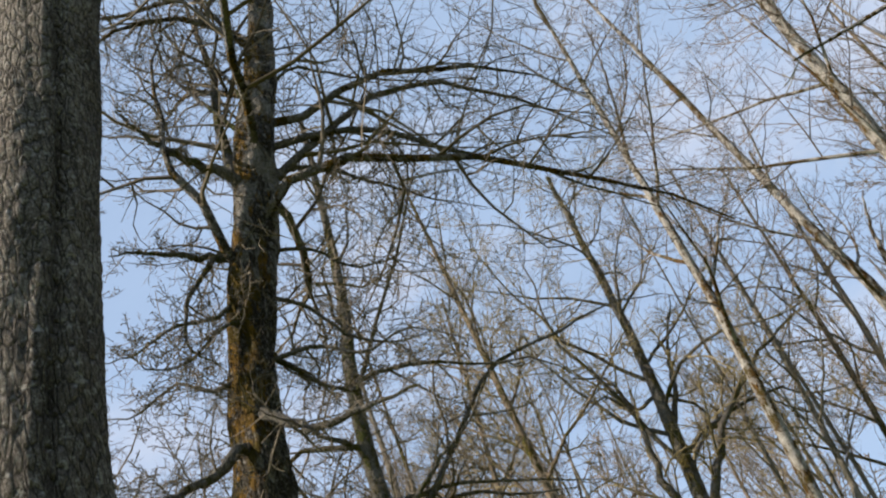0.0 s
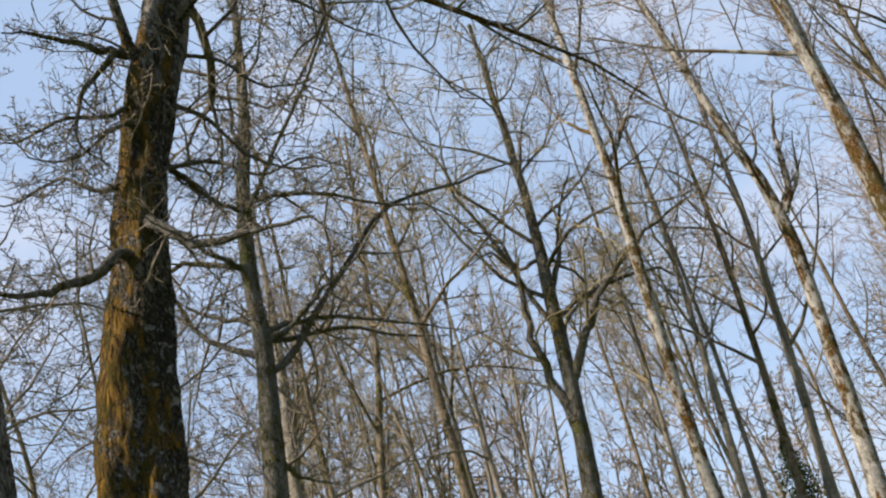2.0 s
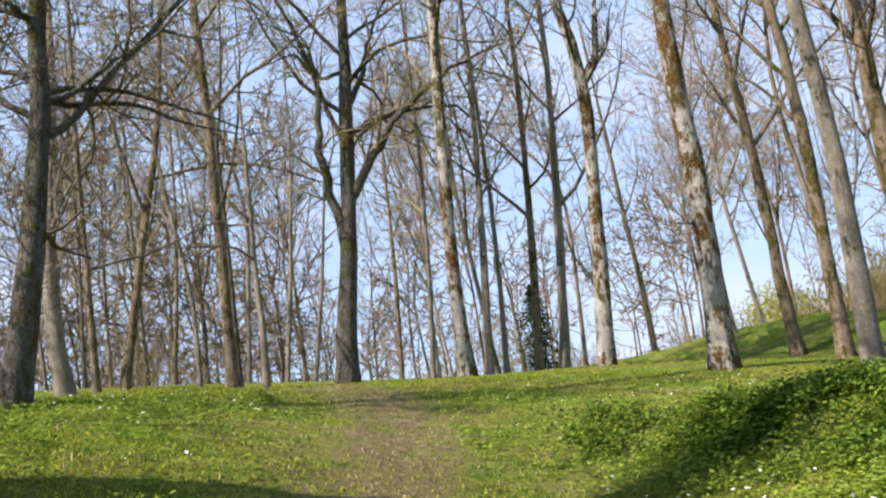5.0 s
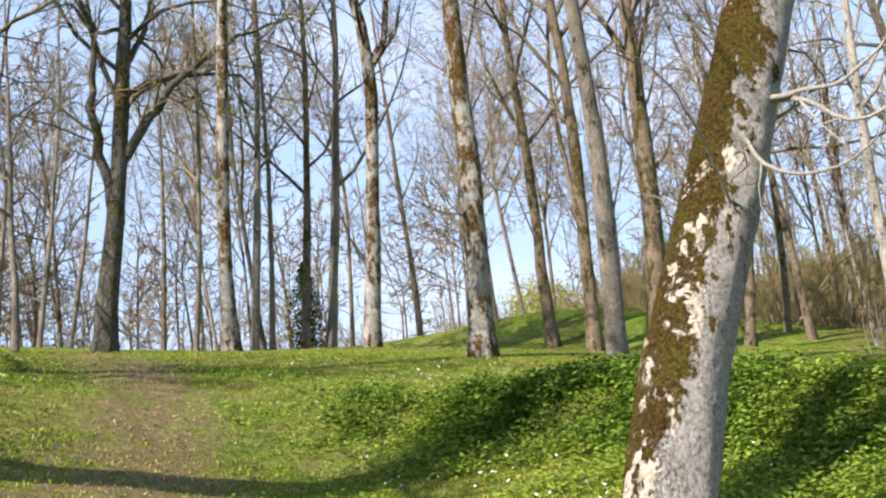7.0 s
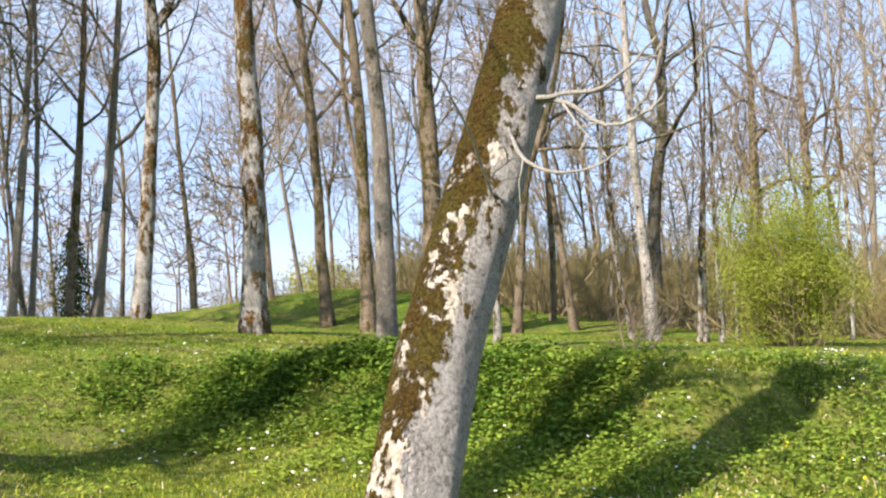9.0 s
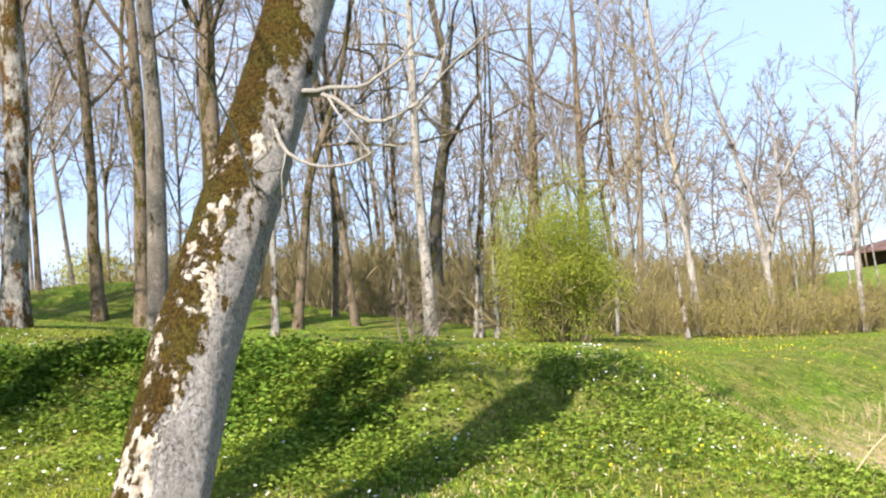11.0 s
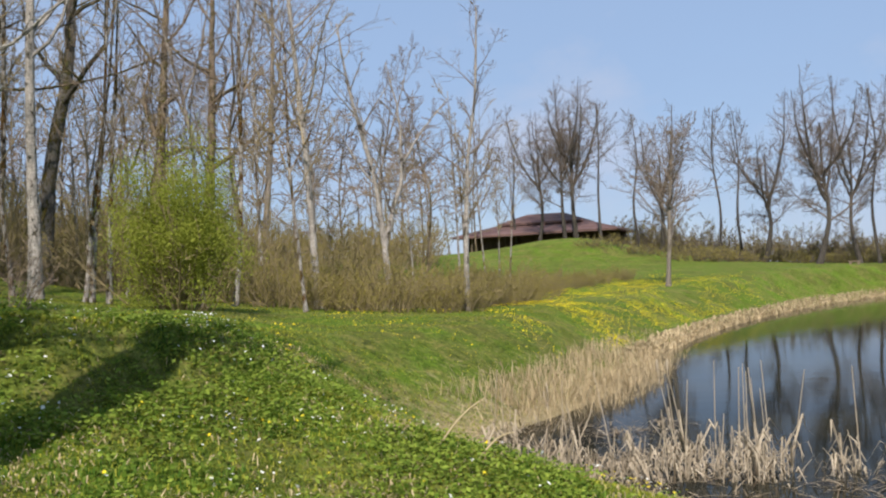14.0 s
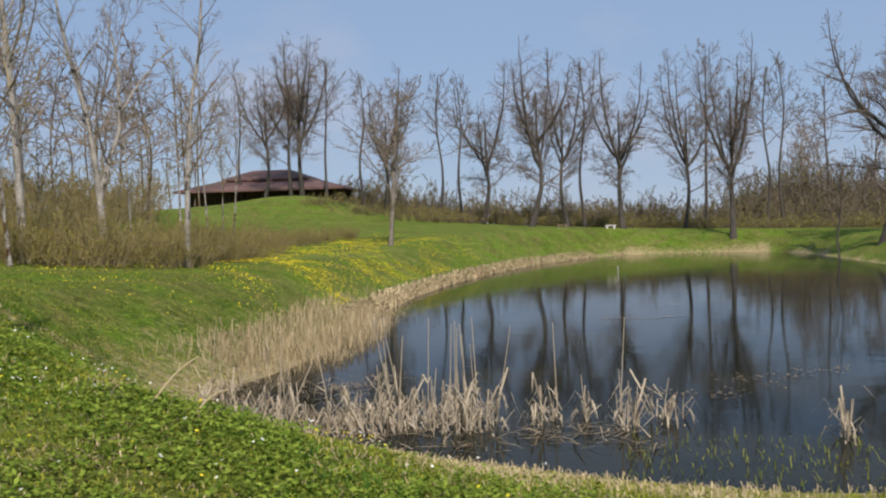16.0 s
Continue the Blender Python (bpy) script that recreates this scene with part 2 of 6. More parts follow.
GRASS = leaf_material("grass_blades", (0.085, 0.135, 0.010), (0.40, 0.40, 0.055))
TUSSOCK = leaf_material("tussock_grass", (0.04, 0.10, 0.012), (0.15, 0.245, 0.035), 0.3)
HERB = leaf_material("herb_leaves", (0.085, 0.15, 0.016), (0.30, 0.385, 0.06))
DARK_HERB = leaf_material("dark_herb_leaves", (0.035, 0.085, 0.010), (0.16, 0.25, 0.032), 0.25)
DRY = leaf_material("dry_grass", (0.38, 0.30, 0.16), (0.58, 0.48, 0.29), 0.2)
REED = leaf_material("dead_reeds", (0.17, 0.13, 0.08), (0.58, 0.50, 0.37), 0.15)
LITTER = leaf_material("reed_litter", (0.09, 0.065, 0.04), (0.36, 0.29, 0.19), 0.1)
BROWN_SEDGE = leaf_material("brown_sedge", (0.28, 0.215, 0.12), (0.58, 0.47, 0.29), 0.2)
SPRING = leaf_material("young_leaves", (0.19, 0.23, 0.03), (0.35, 0.385, 0.065), 0.42)
BUDS = leaf_material("opening_buds", (0.19, 0.165, 0.045), (0.35, 0.30, 0.085), 0.35)
NEEDLES = leaf_material("conifer_needles", (0.02, 0.034, 0.012), (0.055, 0.07, 0.026), 0.15)
WILLOW = leaf_material("yellow_green_leaves", (0.36, 0.36, 0.07), (0.52, 0.50, 0.13), 0.45)
WHITE_PETAL = leaf_material("white_petals", (0.75, 0.76, 0.72), (0.85, 0.85, 0.8), 0.3)
YELLOW_PETAL = leaf_material("yellow_petals", (0.75, 0.58, 0.02), (0.85, 0.72, 0.05), 0.3)

# ---- the lie of the land: the pond's surface is z = 0 ----
GROUND_LEVEL = 1.41
KNOLLS = [
    (0.0, 2.0, 3.2, -0.83),
    (0.0, 11.0, 4.6, 1.19),
    (3.8, 8.2, 3.8, -1.04),
    (6.5, 5.5, 3.6, -0.03),
    (8.7, 2.3, 3.8, -0.63),
    (4.7, 17.4, 7.6, -0.96),
    (8.6, 11.0, 5.9, 0.91),
    (12.3, 8.6, 6.3, -1.14),
    (19.3, 5.2, 8.4, -0.01),
    (20.1, 22.3, 12.6, 0.65),
    (2.8, 31.9, 13.4, 2.44),
    (5.6, -2.1, 3.2, -0.99),
    (0.0, -10.0, 4.2, -1.65),
    (-14.8, 2.6, 6.3, -1.10),
    (31.7, 14.8, 14.7, -0.80),
    (44.8, 3.9, 18.9, -0.51),
    (73.9, -13.0, 31.5, -0.41),
    (27.5, 58.9, 27.3, 2.17),
    (-20.0, 34.6, 16.8, 3.48),
    (86.6, 50.0, 42.0, 3.00),
    (-25.0, -43.3, 21.0, -3.93),
    (10.2, 5.4, 4.8, 0.80),
    (88.5, 7.5, 4.5, 1.10),
    (97.0, 8.2, 7.0, 1.50),
    (20.5, 23.5, 3.6, 1.05),
    (2.1, 29.9, 5.5, -0.12),
    (7.3, 29.1, 5.5, -0.22),
    (12.3, 26.3, 5.5, -0.20),
    (17.8, 23.6, 5.0, -0.32),
    (12.7, 34.8, 6.0, -0.16),
    (19.1, 30.5, 6.0, -0.14),
    (4.6, 8.7, 1.8, -0.38),
    (23.5, 21.5, 5.5, 0.45),
    (5.6, 4.2, 1.6, 0.16),
]
FAR_RISE = 1.5

POND = [(71, -28.3), (76, -26), (78.8, -21), (77.6, -16.2), (70.5, -11.8), (62.7, -8.1), (52, -4.4), (40, -1.2), (30, 0.4), (22.7, 0.9), (19, 1.7), (17, 2.4), (15.2, 2.7), (13.7, 2.3), (12.1, 1.1),
        (11.4, 0), (10.8, -0.9), (10, -1.9), (9.2, -3.3), (8.8, -4.4), (9, -8), (12, -15), (24, -21.5), (44, -23.2), (60, -26.2)]


def smoothed(ring, rounds=2):
    p = np.array(ring, float)
    for _ in range(rounds):
        q = np.roll(p, -1, 0)
        p = np.stack([0.75 * p + 0.25 * q, 0.25 * p + 0.75 * q], 1).reshape(-1, 2)
    return p


SHORE = smoothed(POND)


def shore_distance(x, y):
    """Metres from the pond's edge: positive on land, negative over water."""
    x, y = np.atleast_1d(np.asarray(x, float)), np.atleast_1d(np.asarray(y, float))
    best, inside = np.full(x.shape, 1e9), np.zeros(x.shape, bool)
    for a, b in zip(SHORE, np.roll(SHORE, -1, 0)):
        d = b - a
        u = np.clip(((x - a[0]) * d[0] + (y - a[1]) * d[1]) / (d @ d), 0, 1)
        best = np.minimum(best, np.hypot(x - a[0] - u * d[0], y - a[1] - u * d[1]))
        if d[1] != 0:
            inside ^= ((a[1] > y) != (b[1] > y)) & (x < a[0] + (y - a[1]) * d[0] / d[1])
    return np.where(inside, -best, best)


def smoothstep(a, b, v):
    u = np.clip((v - a) / (b - a), 0, 1)
    return u * u * (3 - 2 * u)


def waves(x, y):
    """Small unevenness of the turf."""
    return 0.5 * (np.sin(1.9 * x + 1.3 * np.sin(0.9 * y)) * np.sin(1.6 * y + 1.1 * np.sin(1.2 * x)) + 0.6 * np.sin(4.1 * x + 2.0 * y) * np.sin(3.7 * y - 1.7 * x))


BROW = [(3.6, 13.4), (5.6, 11.6), (7.3, 9.9), (7.9, 8.4), (7.75, 6.9), (7.6, 5.7), (8.2, 5.0), (9.3, 4.72), (10.8, 4.5), (13.0, 4.4)]
BROW_HEIGHT = [0.0, 0.05, 0.30, 0.46, 0.54, 0.62, 0.62, 0.52, 0.32, 0.0]


def brow_distance(x, y):
    """Metres behind the brow of the bank (negative: on its face and before it), and the bank's height there."""
    x, y = np.atleast_1d(np.asarray(x, float)), np.atleast_1d(np.asarray(y, float))
    best, side, tall = np.full(x.shape, 1e9), np.ones(x.shape), np.zeros(x.shape)
    for (ax, ay), (bx, by), h0, h1 in zip(BROW, BROW[1:], BROW_HEIGHT, BROW_HEIGHT[1:]):
        dx, dy = bx - ax, by - ay
        u = np.clip(((x - ax) * dx + (y - ay) * dy) / (dx * dx + dy * dy), 0, 1)
        d = np.hypot(x - ax - u * dx, y - ay - u * dy)
        near = d < best
        best = np.where(near, d, best)
        side = np.where(near, np.where((x - ax) * dy - (y - ay) * dx < 0, 1.0, -1.0), side)
        tall = np.where(near, h0 + (h1 - h0) * u, tall)
    return best * side, tall


def bank_step(x, y):
    """The steep face of the bank, which levels out behind its brow."""
    s, h = brow_distance(x, y)
    s = s + 0.10 * np.sin(2.3 * x + 1.1 * y) + 0.07 * np.sin(4.7 * y - 1.9 * x)
    return h * (0.12 * smoothstep(-2.4, -1.2, s) + 0.88 * smoothstep(-1.2, -0.2, s) - smoothstep(-0.1, 2.4, s))


# the crest of the rise, about twenty metres off: bearing and height
CREST = ([-40, 6, 11, 16.6, 22.8, 28.8, 33.4, 38, 42, 46.5, 52, 57, 64, 72], [4.9, 4.76, 4.47, 4.27, 4.05, 3.88, 3.66, 3.42, 3.15, 2.98, 2.76, 2.45, 2.08, 1.85])


def ground(x, y):
    x, y = np.atleast_1d(np.asarray(x, float)), np.atleast_1d(np.asarray(y, float))
    z = np.full(x.shape, GROUND_LEVEL)
    for cx, cy, r, h in KNOLLS:
        z = z + h * np.exp(-((x - cx) ** 2 + (y - cy) ** 2) / (2 * r * r))
    away = np.hypot(x, y)
    z = z + FAR_RISE * smoothstep(45, 140, away) * smoothstep(-40, 30, y)
    z = z + waves(x, y) * 0.05 * np.clip(1 - away / 60, 0.1, 1)
    z = z + bank_step(x, y)
    bearing = np.degrees(np.arctan2(x, y))
    crest = np.interp(bearing, *CREST)
    z = z + (crest - z) * smoothstep(12.8, 23.0, away) * (1 - smoothstep(25, 33, away)) * (1 - smoothstep(65, 73, np.abs(bearing)))
    s = shore_distance(x, y)
    w = smoothstep(-0.2, 3.4, s)
    z = np.where(s > 0, 0.05 + (z - 0.05) * w, np.maximum(0.05 + 0.25 * s, -0.8))
    return z


def at_ground(x, y):
    return float(ground(x, y)[0])


def mesh_of(name, verts, faces, smooth=True):
    me = bpy.data.meshes.new(name)
    me.from_pydata(np.asarray(verts).tolist(), [], faces if isinstance(faces, list) else np.asarray(faces).tolist())
    if smooth:
        me.polygons.foreach_set("use_smooth", [True] * len(me.polygons))
    me.update()
    return me


def put(name, me, material, parent=None, label=""):
    """Links a mesh as one object, under a thing if one is given."""
    ob = new(name, me)
    me.materials.clear()
    me.materials.append(material)
    if parent:
        ob.parent = parent
    return tagged(ob, label)


def part(name, bm, material, parent, label=""):
    me = bpy.data.meshes.new(name)
    bm.to_mesh(me)
    bm.free()
    return put(name, me, material, parent, label)


def thing(name, x, y, z, label, category, group=""):
    ob = new(name)
    ob.location = (x, y, z)
    return tagged(ob, label, category, group)


# ---- the ground: one sheet to the horizon ----
def ground_material():
    m = Mat("meadow", 0.95, 0.1).world()
    fine = m.noise(9.0, 6, 0.7)
    mid = m.noise(0.9, 5, 0.6)
    broad = m.noise(0.16, 3)
    col = m.ramp(fine, [(0.3, (0.03, 0.058, 0.007)), (0.5, (0.10, 0.178, 0.013)), (0.7, (0.19, 0.28, 0.03))])
    col = m.mix(m.ramp(mid, [(0.42, 0.0), (0.66, 0.7)]), col, m.ramp(fine, [(0.35, (0.13, 0.105, 0.035)), (0.65, (0.30, 0.235, 0.095))]))
    col = m.mix(m.ramp(broad, [(0.45, 0.0), (0.65, 0.45)]), col, (0.09, 0.14, 0.012))
    dull = m.ramp(m.noise(0.45, 5, 0.65, None, 0.6), [(0.46, 0.0), (0.62, 0.6)])
    col = m.mix(dull, col, m.ramp(fine, [(0.3, (0.035, 0.05, 0.006)), (0.7, (0.11, 0.135, 0.02))]))
    tuft = m.noise(3.1, 7, 0.72, None, 0.8)
    col = m.mix(m.ramp(tuft, [(0.34, 0.75), (0.45, 0.0)]), col, (0.022, 0.040, 0.004))
    col = m.mix(m.ramp(tuft, [(0.54, 0.0), (0.68, 0.75)]), col, m.ramp(fine, [(0.3, (0.20, 0.17, 0.045)), (0.7, (0.36, 0.31, 0.10))]))
    soil = m.ramp(m.noise(6.0, 6, 0.75), [(0.3, (0.075, 0.052, 0.028)), (0.55, (0.185, 0.132, 0.075)), (0.75, (0.31, 0.235, 0.14))])
    attr = m.t.nodes.new("ShaderNodeAttribute")
    attr.attribute_name = "worn"
    worn = m.math("ADD", attr.outputs["Fac"], m.math("MULTIPLY", m.math("SUBTRACT", m.noise(2.6, 6, 0.78), 0.5), 3.2))
    col = m.mix(m.ramp(worn, [(0.25, 0.0), (0.95, 0.85)]), col, soil)
    straw = m.t.nodes.new("ShaderNodeAttribute")
    straw.attribute_name = "straw"
    dry = m.math("ADD", straw.outputs["Fac"], m.math("MULTIPLY", m.math("SUBTRACT", m.noise(4.0, 5, 0.7), 0.5), 1.2))
    col = m.mix(m.ramp(dry, [(0.45, 0.0), (0.8, 0.9)]), col, m.ramp(fine, [(0.3, (0.20, 0.15, 0.07)), (0.6, (0.45, 0.36, 0.20))]))
    return m.color(col).bump(m.math("ADD", m.math("ADD", fine, mid), tuft), 0.9, 0.08).m


def path_worn(x, y):
    """How far the trodden path has worn the turf away: it climbs from the hollow to the oak."""
    line = np.interp(y, [3, 8, 10.4, 11.9, 14, 16, 22], [0.6, 2.42, 3.36, 3.97, 4.35, 4.7, 4.9])
    wide = np.interp(y, [4, 9, 12, 16], [1.2, 0.95, 0.72, 0.75])
    return (0.62 * np.exp(-((x - line) / wide) ** 2) + 0.30 * np.exp(-((x - line) / (2.8 * wide)) ** 2)) * smoothstep(2.0, 5.0, y) * (1 - smoothstep(16.5, 21.0, y))


def build_ground():
    rings = np.concatenate([np.linspace(0.4, 30, 150), np.geomspace(30.6, 2600, 90)])
    spokes = np.radians(np.linspace(0, 360, 480, endpoint=False))
    r, a = np.meshgrid(rings, spokes, indexing="ij")
    x, y = (r * np.sin(a)).ravel(), (r * np.cos(a)).ravel()
    z = ground(x, y)
    v = np.concatenate([np.stack([x, y, z], 1), [[0, 0, at_ground(0, 0)]]])
    n, k = len(rings), len(spokes)
    i, j = np.meshgrid(np.arange(n - 1), np.arange(k), indexing="ij")
    i, j = i.ravel(), j.ravel()
    j2 = (j + 1) % k
    f = np.stack([i * k + j, i * k + j2, (i + 1) * k + j2, (i + 1) * k + j], 1).tolist()
    f += [[n * k, (q + 1) % k, q] for q in range(k)]
    me = mesh_of("ground", v, f)
    s = shore_distance(v[:, 0], v[:, 1])
    me.attributes.new("worn", "FLOAT", "POINT").data.foreach_set("value", path_worn(v[:, 0], v[:, 1]))
    me.attributes.new("straw", "FLOAT", "POINT").data.foreach_set("value", np.exp(-np.clip(s, 0, None) / np.where(np.hypot(v[:, 0], v[:, 1]) < 25, 2.0, 0.35)) * (s > -3) * 0.92)
    tagged(put("ground", me, ground_material()), "sloping spring meadow with a trodden earth path", "ground", kind="structure")


build_ground()


def build_water():
    me = mesh_of("water", [(x, y, 0.0) for x, y in SHORE * 1.0], [list(range(len(SHORE)))], False)
    m = Mat("pond_water", 0.03, 0.5).world()
    m.b.inputs["IOR"].default_value = 1.08
    m.color(m.ramp(m.noise(0.25, 4), [(0.4, (0.007, 0.010, 0.009)), (0.62, (0.022, 0.022, 0.014))]))
    m.bump(m.math("ADD", m.noise(2.2, 3, 0.5, (1.0, 0.5, 1)), m.math("MULTIPLY", m.noise(9.0, 2), 0.3)), 0.09, 0.03)
    me.flip_normals() if me.polygons[0].normal.z < 0 else None
    # the sheet runs a little under the banks
    for v in me.vertices:
        v.co.x, v.co.y = 40 + (v.co.x - 40) * 1.02, -15 + (v.co.y + 15) * 1.02
    tagged(put("water", me, m.m), "still dark pond water mirroring bare trees", "water", kind="structure")


build_water()

# ---- trees ----


def tubes(lines, radii, sides, swell=None):
    """Round tubes along n polylines of k points each."""
    n, k, _ = lines.shape
    t = np.gradient(lines, axis=1)
    t /= np.linalg.norm(t, axis=2, keepdims=True) + 1e-9
    mean = t.mean(1)
    ref = np.where((np.abs(mean[:, 2:3]) > 0.75), np.array([[1.0, 0, 0]]), np.array([[0, 0, 1.0]]))[:, None, :]
    a = np.cross(t, ref)
    a /= np.linalg.norm(a, axis=2, keepdims=True) + 1e-9
    b = np.cross(t, a)
    th = np.linspace(0, 2 * np.pi, sides, endpoint=False)
    rr = radii[:, :, None] * (np.ones(sides) if swell is None else swell)
    v = lines[:, :, None, :] + rr[..., None] * (np.cos(th)[:, None] * a[:, :, None, :] + np.sin(th)[:, None] * b[:, :, None, :])
    base = (np.arange(n) * k * sides)[:, None, None]
    i, j = np.meshgrid(np.arange(k - 1), np.arange(sides), indexing="ij")
    j2 = (j + 1) % sides
    f = np.stack([base + i * sides + j, base + i * sides + j2, base + (i + 1) * sides + j2, base + (i + 1) * sides + j], -1).reshape(-1, 4)
    return v.reshape(-1, 3), f


def ribbons(lines, radii):
    """Fine twigs as narrow strips, each turned its own way."""
    n, k, _ = lines.shape
    t = lines[:, -1] - lines[:, 0]
    t /= np.linalg.norm(t, axis=1, keepdims=True) + 1e-9
    ref = np.stack([np.cos(np.arange(n) * 2.4), np.sin(np.arange(n) * 2.4), 0.3 * np.cos(np.arange(n) * 1.7)], 1)
    a = np.cross(t, ref)
    a /= np.linalg.norm(a, axis=1, keepdims=True) + 1e-9
    off = a[:, None, :] * radii[..., None] * 1.2
    v = np.stack([lines - off, lines + off], 2).reshape(-1, 3)
    i = np.arange(k - 1)
    f = np.stack([2 * i, 2 * i + 1, 2 * i + 3, 2 * i + 2], -1)[None] + (np.arange(n) * 2 * k)[:, None, None]
    return v, f.reshape(-1, 4)


def shoot(rng, lines, radii, count, start, angle, ratio, points, wobble, up, rmin, thick=0.62, taper=0.85, end=0.97, crook=0.6):
    """Side shoots along every line: where they leave, how long they are and how they bend."""
    n, k, _ = lines.shape
    length = np.linalg.norm(np.diff(lines, axis=1), axis=2).sum(1)
    idx = np.repeat(np.arange(n), count)
    u = start + (end - start) * (np.tile((np.arange(count) + 0.5) / count, n) + rng.uniform(-0.5, 0.5, n * count) / count)
    u = np.clip(u, 0, 0.995)
    s = u * (k - 1)
    i0 = np.minimum(s.astype(int), k - 2)
    w = (s - i0)[:, None]
    p = lines[idx, i0] * (1 - w) + lines[idx, i0 + 1] * w
    d = lines[idx, i0 + 1] - lines[idx, i0]
    d /= np.linalg.norm(d, axis=1, keepdims=True) + 1e-9
    r = radii[idx, i0] * (1 - w[:, 0]) + radii[idx, i0 + 1] * w[:, 0]
    q = np.cross(d, np.where(np.abs(d[:, 2:3]) > 0.8, [[1.0, 0, 0]], [[0, 0, 1.0]]))
    q /= np.linalg.norm(q, axis=1, keepdims=True) + 1e-9
    q2 = np.cross(d, q)
    turn = np.tile(np.arange(count) * 2.4, n) + np.repeat(rng.uniform(0, 6.28, n), count) + rng.normal(0, 0.5, n * count)
    side = np.cos(turn)[:, None] * q + np.sin(turn)[:, None] * q2
    ang = np.radians(angle * rng.uniform(0.7, 1.25, n * count))[:, None]
    way = d * np.cos(ang) + side * np.sin(ang)
    size = length[idx] * ratio * (1.15 - 0.75 * (u - start) / (1 - start + 1e-9)) * rng.uniform(0.6, 1.25, n * count)
    out = np.zeros((n * count, points, 3))
    out[:, 0] = p
    bend = rng.normal(0, wobble * 2.6 / (points - 1), way.shape)
    bend[:, 2] += up * 8 / (points - 1)
    for m in range(1, points):
        way = way + bend + rng.normal(0, wobble * crook, way.shape)
        way /= np.linalg.norm(way, axis=1, keepdims=True) + 1e-9
        out[:, m] = out[:, m - 1] + way * (size / (points - 1))[:, None]
    r0 = np.maximum(np.minimum(r * thick, size * 0.018), rmin)
    rad = np.maximum(r0[:, None] * (1 - taper * np.linspace(0, 1, points)[None] ** 0.9), rmin * 0.8)
    return out, rad


def resample(points, steps):
    p = np.array(points, float)
    s = np.concatenate([[0], np.cumsum(np.linalg.norm(np.diff(p, axis=0), axis=1))])
    u = np.linspace(0, s[-1], steps)
    q = np.stack([np.interp(u, s, p[:, c]) for c in range(3)], 1)
    for _ in range(max(1, steps // 12)):
        q[1:-1] = 0.25 * q[:-2] + 0.5 * q[1:-1] + 0.25 * q[2:]
    return q


def trunk_mesh(rng, axis, radius, sides=14, flare=0.35, tip=0.25, lumps=0.06, seam=None):
    k = len(axis)
    u = np.linspace(0, 1, k)
    h = axis[:, 2] - axis[0, 2]
    r = radius * ((1 - (1 - tip) * u) + flare * np.exp(-h / (radius * 2.2)))
    th = np.linspace(0, 2 * np.pi, sides, endpoint=False)
    ph = rng.uniform(0, 6.28, 8)
    swell = 1 + lumps * (np.sin(2 * th[None] + ph[0] + 1.3 * h[:, None]) + 0.7 * np.sin(3 * th[None] + ph[1] - 2.1 * h[:, None]) + 0.5 * np.sin(5 * th[None] + ph[2] + 4 * h[:, None]))
    swell = swell + flare * 0.5 * np.exp(-h / (radius * 2.5))[:, None] * np.sin(5 * th[None] + ph[3])
    if seam:
        off = (th[None] - seam - 0.10 * np.sin(1.7 * h[:, None]) + np.pi) % (2 * np.pi) - np.pi
        swell = swell - (0.20 * np.exp(-(off / 0.09) ** 2) - 0.05 * np.exp(-((np.abs(off) - 0.25) / 0.12) ** 2)) * smoothstep(1.6, 3.4, h)[:, None]
    if sides >= 32:
        rough = [[noise.noise((2.2 * math.cos(q) + 9, 2.2 * math.sin(q), 2.6 * z)) + 0.6 * noise.noise((6 * math.cos(q), 6 * math.sin(q) + 5, 5.5 * z)) + 0.35 * noise.noise((13 * math.cos(q), 13 * math.sin(q) + 2, 12 * z)) for q in th] for z in h]
        swell = swell + rng.normal(0, 0.010, swell.shape) + lumps * 0.9 * np.array(rough)
    return tubes(axis[None], r[None], sides, swell[None]), r


STYLE = {
    # limbs: count, start, angle, ratio, wobble, up; then branches and twigs
    "tall": dict(n=(14, 8, 7, 4), start=0.30, angle=44, ratio=(0.30, 0.45, 0.48, 0.55), up=0.08, wob=0.17),
    "spread": dict(n=(10, 8, 8, 4), start=0.34, angle=55, ratio=(0.44, 0.42, 0.42, 0.5), up=0.06, wob=0.30),
    "wild": dict(fork=62, n=(12, 8, 7, 4), start=0.20, angle=70, ratio=(0.36, 0.42, 0.42, 0.5), up=0.03, wob=0.36),
    "slim": dict(n=(12, 6, 6, 3), start=0.36, angle=44, ratio=(0.27, 0.42, 0.46, 0.5), up=0.08, wob=0.13),
    "crown": dict(n=(20, 8, 7, 3), start=0.30, angle=38, ratio=(0.46, 0.46, 0.46, 0.5), up=0.075, wob=0.2),
    "far": dict(fork=50, n=(14, 14, 10, 4), start=0.28, angle=58, ratio=(0.40, 0.34, 0.42, 0.5), up=0.05, wob=0.17),
    "bare": dict(n=(6, 3, 3, 0), start=0.6, angle=55, ratio=(0.4, 0.3, 0.4, 0.5), up=0.05, wob=0.2),
    "thin": dict(n=(8, 5, 5, 3), start=0.35, angle=40, ratio=(0.24, 0.42, 0.5, 0.5), up=0.07, wob=0.14),
}


SEAM_W = 3.76


